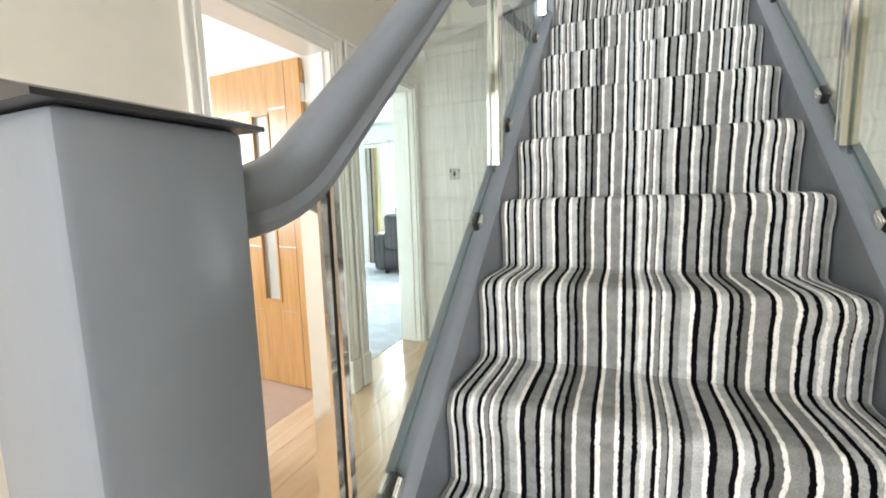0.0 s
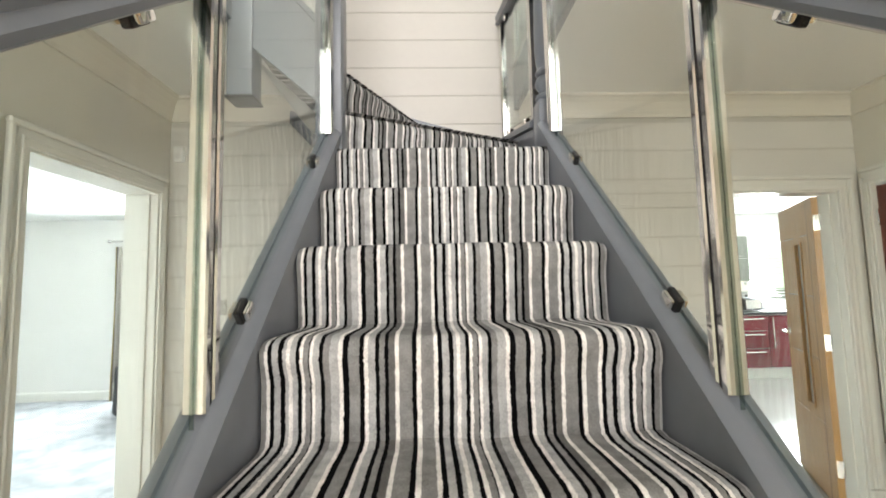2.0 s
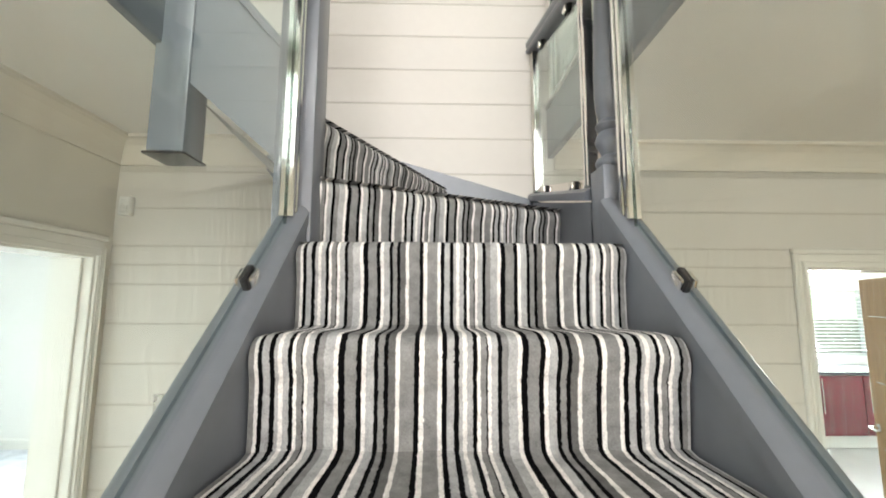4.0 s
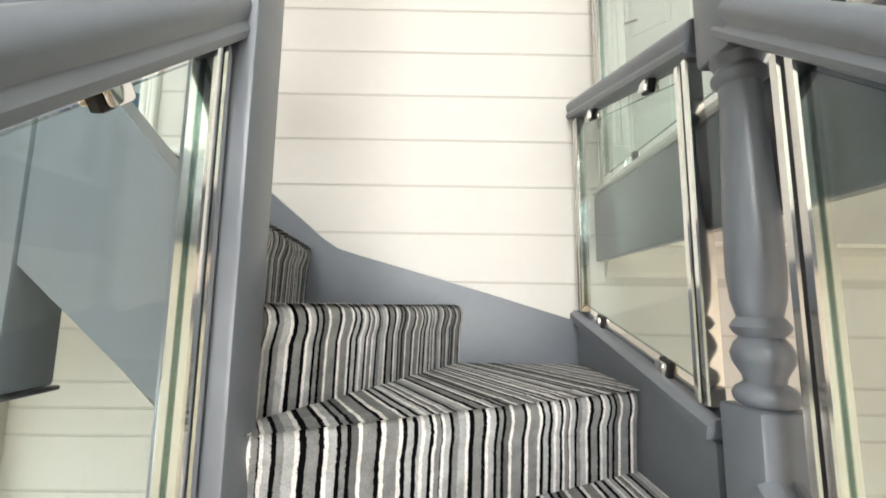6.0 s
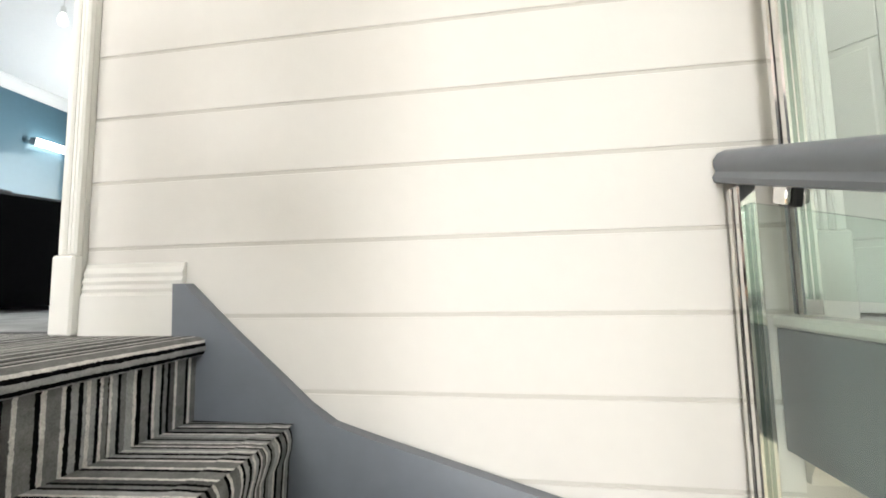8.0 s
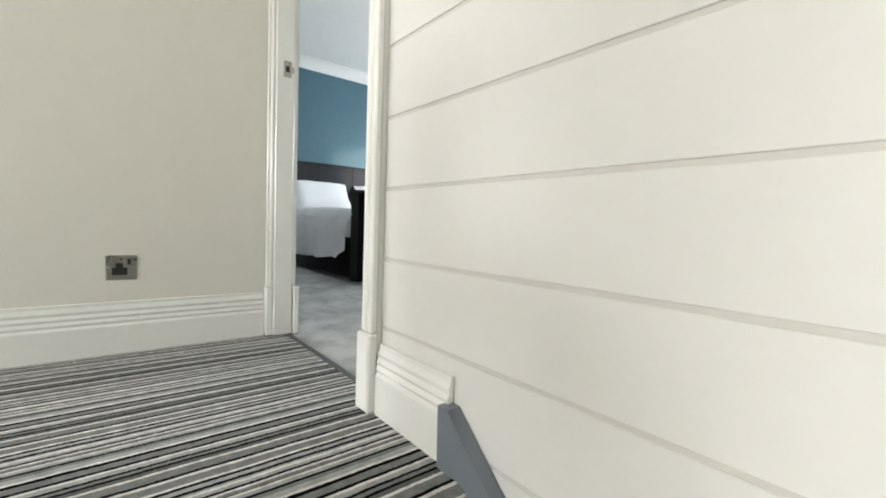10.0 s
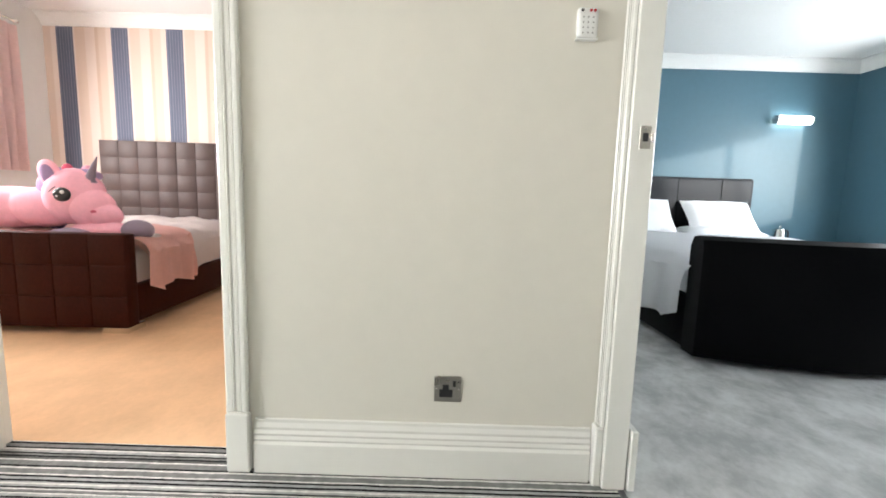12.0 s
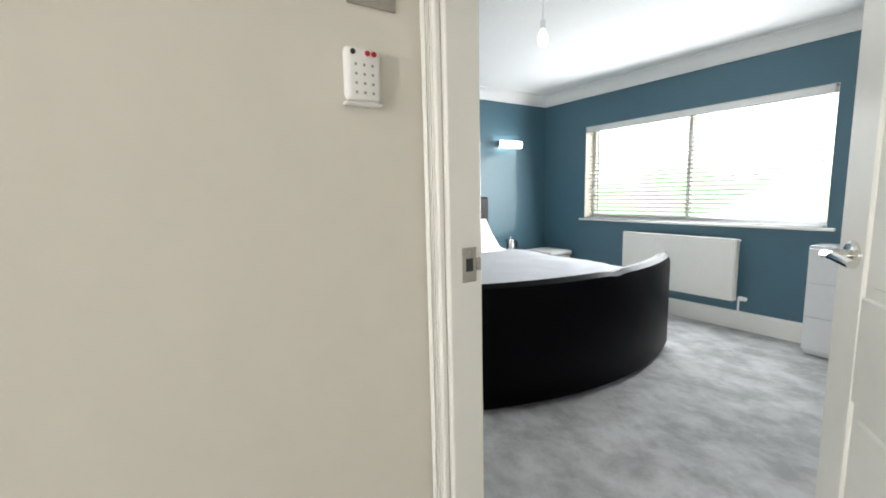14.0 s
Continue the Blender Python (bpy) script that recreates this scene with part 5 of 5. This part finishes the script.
dv = thing("white_duvet", "rumpled white duvet on the brown bed", "bedding", at=(-4.21, -0.24, LAND), rz=1.5)
M_LINEN2 = mat("warm_white_linen", (0.80, 0.72, 0.70), 0.9, vary=0.03, bump=0.3, bump_scale=30)
part("cover", duvet(-0.84, 0.86, -0.75, 0.75, 0.59, 0.24, 7, 0.03), M_LINEN2, dv, smooth=True)
dv = thing("pink_blanket", "pale pink fleece blanket draped over the foot of the bed", "blanket", at=(-4.21, -0.24, LAND), rz=1.5)
part("cover", duvet(0.38, 0.872, -0.80, 0.80, 0.605, 0.34, 4, 0.022), M_BLANKET, dv, smooth=True)

M_PLUSH = [mat("pink_plush", (0.92, 0.47, 0.58), 0.95, vary=0.08, bump=0.9, bump_scale=150), mat("lilac_plush", (0.34, 0.24, 0.42), 0.95, vary=0.1, bump=0.9, bump_scale=150),
           M_BLACK, mat("grey_lilac_plush", (0.24, 0.20, 0.26), 0.95, bump=0.9, bump_scale=150), mat("eye_highlight", (0.85, 0.85, 0.85), 0.3), mat("deep_pink_plush", (0.55, 0.10, 0.16), 0.9)]


def blob(bm, c, r, slot, rot=(0, 0, 0), squash=0.0, seg=20):
    out = bmesh.ops.create_uvsphere(bm, u_segments=seg, v_segments=seg // 2 + 2, radius=1,
                                    matrix=Matrix.Translation(c) @ Euler([radians(a) for a in rot]).to_matrix().to_4x4() @ Matrix.Diagonal((*r, 1)))
    fs2 = {f for v in out["verts"] for f in v.link_faces}
    for f in fs2:
        f.material_index = slot
    return out["verts"]


bm = bmesh.new()
blob(bm, (0.00, -0.62, 0.17), (0.19, 0.42, 0.17), 0, (8, 0, 0))
blob(bm, (0.02, -0.30, 0.20), (0.15, 0.26, 0.14), 0, (-8, 0, 0))
blob(bm, (0.03, -0.03, 0.285), (0.172, 0.195, 0.205), 0, (0, 0, 0))
blob(bm, (0.045, 0.10, 0.21), (0.140, 0.155, 0.140), 0, (-28, 0, 0))
blob(bm, (0.055, 0.20, 0.155), (0.110, 0.105, 0.090), 0, (-10, 0, 0))
blob(bm, (0.10, 0.24, 0.05), (0.07, 0.26, 0.06), 0, (0, 0, 8))
blob(bm, (0.11, 0.47, 0.06), (0.08, 0.11, 0.075), 3)
blob(bm, (0.15, 0.04, 0.02), (0.09, 0.17, 0.05), 3)
blob(bm, (-0.03, -0.19, 0.34), (0.12, 0.14, 0.16), 1, (20, 0, 0))
blob(bm, (-0.04, -0.25, 0.20), (0.10, 0.08, 0.17), 1)
blob(bm, (-0.02, 0.0, 0.44), (0.09, 0.12, 0.05), 1)
blob(bm, (0.09, -0.15, 0.44), (0.045, 0.075, 0.110), 0, (22, 0, 0))
blob(bm, (0.122, -0.135, 0.435), (0.024, 0.046, 0.078), 1, (22, 0, 0))
blob(bm, (-0.08, -0.02, 0.45), (0.04, 0.05, 0.07), 0, (10, 0, 0))
blob(bm, (0.186, 0.01, 0.300), (0.024, 0.062, 0.050), 2)
for a in (-0.062, -0.052, -0.042):
    blob(bm, (0.190, a, 0.335 + (a + 0.05) * 0.9), (0.006, 0.022, 0.005), 2, (38, 0, 0), seg=8)
# two white dots as painted highlights on the black eye
blob(bm, (0.205, 0.030, 0.318), (0.008, 0.015, 0.013), 4, seg=10)
blob(bm, (0.206, -0.006, 0.290), (0.006, 0.009, 0.008), 4, seg=10)
blob(bm, (0.152, 0.195, 0.185), (0.012, 0.025, 0.013), 5, seg=10)
blob(bm, (-0.02, -0.12, 0.49), (0.03, 0.035, 0.035), 5, seg=12)
for f in lathe(bm, [(0.034, 0), (0.028, 0.06), (0.016, 0.13), (0.001, 0.20)], 12, Matrix.Translation((0.05, 0.09, 0.395)) @ Matrix.Rotation(radians(-22), 4, "X")) or []:
    pass
toy = finish("plush_unicorn", bm, M_PLUSH[0], None, "", True)
for m_ in M_PLUSH[1:]:
    toy.data.materials.append(m_)
for p in toy.data.polygons:
    if p.center.z > 0.365 and 0.085 < p.center.y < 0.24 and abs(p.center.x - 0.05) < 0.036 and p.center.z > 0.40:
        p.material_index = 3
toy.matrix_world = pose(-3.60, 0.03, LAND + 0.575) @ Matrix.Scale(0.92, 4)
tagged(toy, "large pink and lilac plush unicorn lying on the brown bed", "soft toy")


def curtain(name, label, x0, x1, y, z0, z1, material, folds, amp=0.035, seed=0.0):
    bm = bmesh.new()
    nx, nz = folds * 8, 12
    g = []
    for j in range(nz + 1):
        z = z1 + (z0 - z1) * j / nz
        a = amp * (0.35 + 0.65 * j / nz)
        g.append([bm.verts.new((x0 + (x1 - x0) * i / nx, y + a * math.sin(i / nx * folds * 2 * math.pi + 0.5 * math.sin(j * 0.4 + seed + i * 0.1)), z)) for i in range(nx + 1)])
    for j in range(nz):
        for i in range(nx):
            bm.faces.new((g[j][i], g[j][i + 1], g[j + 1][i + 1], g[j + 1][i]))
    bmesh.ops.solidify(bm, geom=bm.faces[:], thickness=0.004)
    ob = finish(name, bm, material, None, "", True)
    return tagged(ob, label, "curtain")


curtain("pink_curtain", "pale pink pleated curtain at the bedroom window", -4.91, -4.44, -1.61, 3.70, 5.05, mat("pink_curtain_cloth", (0.90, 0.68, 0.65), 0.9, vary=0.06), 5)


def curtain_pole(x0, x1, y, z, label):
    e = thing("curtain_pole", label, "curtain pole", at=((x0 + x1) / 2, y, z))
    h = (x1 - x0) / 2
    bm = bmesh.new()
    lathe(bm, [(0.011, -h), (0.011, h)], 14, Matrix.Rotation(math.pi / 2, 4, "Y"))
    part("rod", bm, M_CHROME, e)
    for s in (-1, 1):
        bm = bmesh.new()
        lathe(bm, [(0.011, 0), (0.020, 0.01), (0.026, 0.03), (0.018, 0.05), (0.003, 0.06)], 14, Matrix.Translation((s * h, 0, 0)) @ Matrix.Rotation(s * math.pi / 2, 4, "Y"))
        part("finial", bm, M_CHROME, e, "", True)
    return e


curtain_pole(-4.87, -3.2, -1.61, 5.09, "thin steel curtain pole above the pink curtain")

# ---- living room, seen through its door ----
M_SOFA = mat("charcoal_leather_sofa", (0.035, 0.036, 0.040), 0.45, vary=0.1, bump=0.3, bump_scale=100)
ch = thing("armchair", "dark charcoal leather armchair on the silver carpet", "armchair", at=(-3.16, 5.92, 0.004), rz=-160)
part("seat_base", soft_block((-0.36, -0.42, 0.06), (0.36, 0.40, 0.40), 0.05, 0.01, 1, 4), M_SOFA, ch, smooth=True)
part("seat_cushion", soft_block((-0.29, -0.42, 0.36), (0.29, 0.25, 0.50), 0.05, 0.02, 2, 4), M_SOFA, ch, smooth=True)
part("backrest", soft_block((-0.34, 0.22, 0.38), (0.34, 0.46, 0.92), 0.08, 0.02, 3, 4), M_SOFA, ch, smooth=True)
for s in (-1, 1):
    part("armrest", soft_block((s * 0.42 - 0.09, -0.44, 0.06), (s * 0.42 + 0.09, 0.40, 0.62), 0.06, 0.015, 4, 4), M_SOFA, ch, smooth=True)
for s in (-1, 1):
    for t in (-1, 1):
        part("foot", box((s * 0.33 - 0.03, t * 0.33 - 0.03, 0), (s * 0.33 + 0.03, t * 0.33 + 0.03, 0.06), 0.004), M_BLACK, ch)


def curtain_cloth():
    m = mat("striped_curtain_cloth", (0.6, 0.55, 0.4), 0.9)
    n, l = m.node_tree.nodes, m.node_tree.links
    tc, sep, mu, fr, ramp = (n.new("ShaderNode" + k) for k in ("TexCoord", "SeparateXYZ", "Math", "Math", "ValToRGB"))
    mu.operation, fr.operation = "MULTIPLY", "FRACT"
    mu.inputs[1].default_value = 4.2
    l.new(tc.outputs["Object"], sep.inputs[0])
    l.new(sep.outputs[0], mu.inputs[0])
    l.new(mu.outputs[0], fr.inputs[0])
    l.new(fr.outputs[0], ramp.inputs[0])
    r = ramp.color_ramp
    r.interpolation = "CONSTANT"
    for i, (p, c) in enumerate(((0, (0.62, 0.50, 0.22)), (0.3, (0.30, 0.28, 0.26)), (0.45, (0.7, 0.66, 0.6)), (0.7, (0.05, 0.05, 0.05)), (0.78, (0.62, 0.58, 0.5)))):
        e2 = r.elements[i] if i < 2 else r.elements.new(p)
        e2.position, e2.color = p, (*c, 1)
    l.new(ramp.outputs[0], n["Principled BSDF"].inputs["Base Color"])
    return m


curtain("striped_curtain", "yellow, grey and black striped curtain beside the living room window", -4.22, -3.98, 6.35, 0.008, 2.02, curtain_cloth(), 4)
curtain_pole(-4.28, -2.2, 6.35, 2.09, "thin steel curtain pole in the living room")

# ---- kitchen, seen through its door ----
M_REDGLOSS = mat("dark_red_gloss", (0.16, 0.005, 0.014), 0.08, vary=0.02, coat=0.6)
M_WORKTOP = mat("dark_worktop", (0.05, 0.055, 0.06), 0.25, vary=0.3, scale=40)
KY = 6.35


def kitchen_unit(x0, x1, drawers_n, label):
    e = thing("base_unit", label, "kitchen cabinet", "kitchen base units", at=(x0, KY, 0))
    w = x1 - x0
    part("carcass", box((0, 0.02, 0.15), (w, 0.58, 0.88)), M_TRIM, e)
    part("plinth", box((0, 0.05, 0.001), (w, 0.07, 0.149)), M_TRIM, e, "cream plinth")
    if drawers_n:
        zs = [0.155, 0.42, 0.66, 0.875]
        for a, b in zip(zs, zs[1:]):
            d = part("drawer_front", box((0.003, 0, a), (w - 0.003, 0.019, b - 0.005), 0.002), M_REDGLOSS, e, "dark red gloss")
            part("handle", box((0.07, -0.03, b - 0.055), (w - 0.07, -0.018, b - 0.043), 0.003), M_CHROME, d, "long steel bar handle")
            for x in (0.10, w - 0.10):
                part("handle_post", box((x - 0.005, -0.02, b - 0.054), (x + 0.005, 0.0, b - 0.044)), M_CHROME, d)
    else:
        d = part("door", box((0.003, 0, 0.155), (w - 0.003, 0.019, 0.87), 0.002), M_REDGLOSS, e, "dark red gloss")
        hx = 0.11 if x0 > 4.5 else w
        part("handle", box((hx - 0.06, -0.03, 0.42), (hx - 0.048, -0.018, 0.84), 0.003), M_CHROME, d, "upright steel bar handle")
        for z in (0.45, 0.81):
            part("handle_post", box((hx - 0.059, -0.02, z - 0.005), (hx - 0.049, 0.0, z + 0.005)), M_CHROME, d)
    return e


kitchen_unit(3.52, 4.05, 0, "dark red gloss kitchen base unit with an upright bar handle")
kitchen_unit(4.052, 4.66, 3, "dark red gloss kitchen drawer unit with three steel bar handles")
kitchen_unit(4.662, 5.26, 0, "dark red gloss kitchen base unit with an upright bar handle")
kitchen_unit(5.262, 5.86, 0, "dark red gloss kitchen base unit with an upright bar handle")
e = thing("worktop", "dark speckled kitchen worktop on the red units", "worktop")
part("slab", box((3.50, KY - 0.02, 0.88), (5.90, 6.949, 0.92), 0.004), M_WORKTOP, e)
M_GLASSGREY = mat("grey_glass_front", (0.30, 0.315, 0.28), 0.08, vary=0.03)
for x0, x1 in ((3.62, 4.14), (4.142, 4.68)):
    e = thing("wall_cabinet", "grey glass-fronted kitchen wall cabinet", "kitchen cabinet", "kitchen wall cabinets", at=(x0, 6.62, 1.345))
    w = x1 - x0
    part("carcass", box((0, 0.02, 0), (w, 0.329, 0.675), 0.002), M_TRIM, e)
    part("door", box((0.003, 0, 0.003), (w - 0.003, 0.019, 0.335), 0.002), M_GLASSGREY, e, "grey glass")
    part("door", box((0.003, 0, 0.340), (w - 0.003, 0.019, 0.672), 0.002), M_GLASSGREY, e, "grey glass")
    part("handle", box((0.12, -0.022, 0.365), (w - 0.12, -0.012, 0.375), 0.002), M_CHROME, e)
# mosaic splashback
sp = thing("splashback", "cream and black mosaic tiled splashback over the worktop", "tiles")
part("tile_bed", box((3.60, 6.936, 0.925), (4.88, 6.948, 1.345)), mat("grout", (0.55, 0.53, 0.48), 0.8), sp)
TM = [mat("cream_mosaic_tile", (0.70, 0.66, 0.55), 0.15), mat("black_mosaic_tile", (0.03, 0.03, 0.03), 0.15), mat("grey_mosaic_tile", (0.3, 0.3, 0.28), 0.15)]
rnd = random.Random(5)
base = []
for m_ in TM:
    b_ = box((0, -0.004, 0), (0.046, 0, 0.046), 0.001)
    me = bpy.data.meshes.new("mosaic_tile")
    b_.to_mesh(me)
    b_.free()
    me.materials.append(m_)
    base.append(me)
for i in range(25):
    for j in range(5):
        t_ = new("tile", rnd.choice(base + base[:1] * 3))
        t_.parent = sp
        t_.location = (3.61 + i * 0.05, 6.936, 1.09 + j * 0.05)
e = thing("black_pot", "black lidded cooking pot on the worktop", "pot", at=(4.00, 6.62, 0.92))
bm = bmesh.new()
lathe(bm, [(0.14, 0), (0.15, 0.01), (0.15, 0.17), (0.155, 0.175)], 24)
part("body", bm, M_BLACK, e, smooth=True)
bm = bmesh.new()
lathe(bm, [(0.156, 0.176), (0.12, 0.20), (0.02, 0.212), (0.02, 0.235), (0.005, 0.24)], 24)
part("lid", bm, M_BLACK, e, "domed black lid", True)
for s in (-1, 1):
    part("side_handle", box((s * 0.17 - 0.025, -0.03, 0.13), (s * 0.17 + 0.025, 0.03, 0.145), 0.005), M_BLACK, e)
e = thing("black_kettle", "glossy black kettle on the kitchen worktop", "kettle", at=(4.34, 6.62, 0.92))
bm = bmesh.new()
lathe(bm, [(0.085, 0), (0.095, 0.02), (0.09, 0.12), (0.07, 0.19), (0.05, 0.215), (0.012, 0.22), (0.014, 0.24)], 22)
part("body", bm, M_BLACK, e, smooth=True)
bm = bmesh.new()
sweep(bm, rail_path([(0.06, 0, 0.19), (0.13, 0, 0.20), (0.135, 0, 0.06), (0.085, 0, 0.05)], 0.025, 3), [(0.01 * math.cos(k), 0.008 * math.sin(k)) for k in range(6)], up=Vector((0, 1, 0)))
part("handle", bm, M_BLACK, e, "", True)
e = thing("toaster", "black and chrome toaster on the kitchen worktop", "toaster", at=(4.62, 6.62, 0.92))
part("body", box((-0.14, -0.09, 0.01), (0.14, 0.09, 0.19), 0.03, seg=3), M_BLACK, e, smooth=True)
part("side_panel", box((-0.11, -0.094, 0.03), (0.11, -0.088, 0.16), 0.004), M_CHROME, e)
part("lever", box((0.14, -0.015, 0.12), (0.165, 0.015, 0.135), 0.003), M_BLACK, e)

# ---- pieces: wall boards, upper and lower ----
def board_piece(cache, w, h, parent):
    key = (round(w, 3), round(h, 3))
    if key not in cache:
        b_ = bmesh.new()
        prism(b_, [(0, 0.006), (0, 0.0015), (0.0015, 0), (h - 0.0100, 0), (h - 0.0085, 0.0015), (h - 0.0085, 0.006)], "x", 0, w)
        for v in b_.verts:
            v.co.y, v.co.z = v.co.z, v.co.y
        bmesh.ops.recalc_face_normals(b_, faces=b_.faces)
        me_ = bpy.data.meshes.new("board")
        b_.to_mesh(me_)
        b_.free()
        me_.materials.append(M_PANEL)
        cache[key] = me_
    ob_ = new("board", cache[key])
    ob_.parent = parent
    return ob_


def panel_wall(parent, x0, x1, z0, z1, holes):
    cache = {}
    k = math.floor((z0 - GROOVE0) / BOARD)
    while GROOVE0 + k * BOARD < z1 - 0.01:
        za, zb = max(z0, GROOVE0 + k * BOARD), min(z1, GROOVE0 + (k + 1) * BOARD)
        k += 1
        if zb - za < 0.015:
            continue
        cuts = sorted({za, zb, *[z for h in holes for z in h[2:4] if za < z < zb]})
        for c0, c1 in zip(cuts, cuts[1:]):
            segs = [(x0, x1)]
            for h in holes:
                if h[2] < (c0 + c1) / 2 < h[3]:
                    segs = [q for s_, e_ in segs for q in ((s_, min(e_, h[0])), (max(s_, h[1]), e_)) if q[1] - q[0] > 0.01]
            for s_, e_ in segs:
                ob_ = board_piece(cache, e_ - s_, c1 - c0, parent)
                ob_.location = (s_, YB, c0)


# thin darker sheet added behind the boards to draw the gaps' shade
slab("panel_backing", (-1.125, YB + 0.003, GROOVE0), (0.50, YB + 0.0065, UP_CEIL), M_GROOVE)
wall_upper, wall_lower = bpy.data.objects["wall_back_landing"], bpy.data.objects["wall_back_hall"]
panel_wall(wall_upper, -1.125, 0.50, GROOVE0, UP_CEIL, [])
panel_wall(wall_lower, XH, 2.55, 0.0, GROOVE0 + 0.001, [(KITCHEN_DOOR[0], KITCHEN_DOOR[1], 0, KITCHEN_DOOR[3])])
# oak floor planks in the hall
floor = bpy.data.objects["hall_floor_base"]
rnd = random.Random(3)
PW = 0.192
b_ = box((0.0008, 0.0008, -0.012), (PW - 0.0008, 1.2 - 0.0008, 0.0), 0.0012)
me_plank = bpy.data.meshes.new("plank")
b_.to_mesh(me_plank)
b_.free()
me_plank.materials.append(M_PLANK)
i = 0
x = -1.70
while x < 2.68:
    y = -2.2 - rnd.random() * 1.1
    while y < YB:
        start = max(y, -2.2)
        ln = min(y + 1.2, YB) - start
        if ln > 0.05:
            p = new("plank", me_plank)
            p.parent = floor
            p.location, p.scale = (x, start, 0.0), (min(1, (2.68 - x) / PW), ln / 1.2, 1)
        y += 1.2
    x += PW
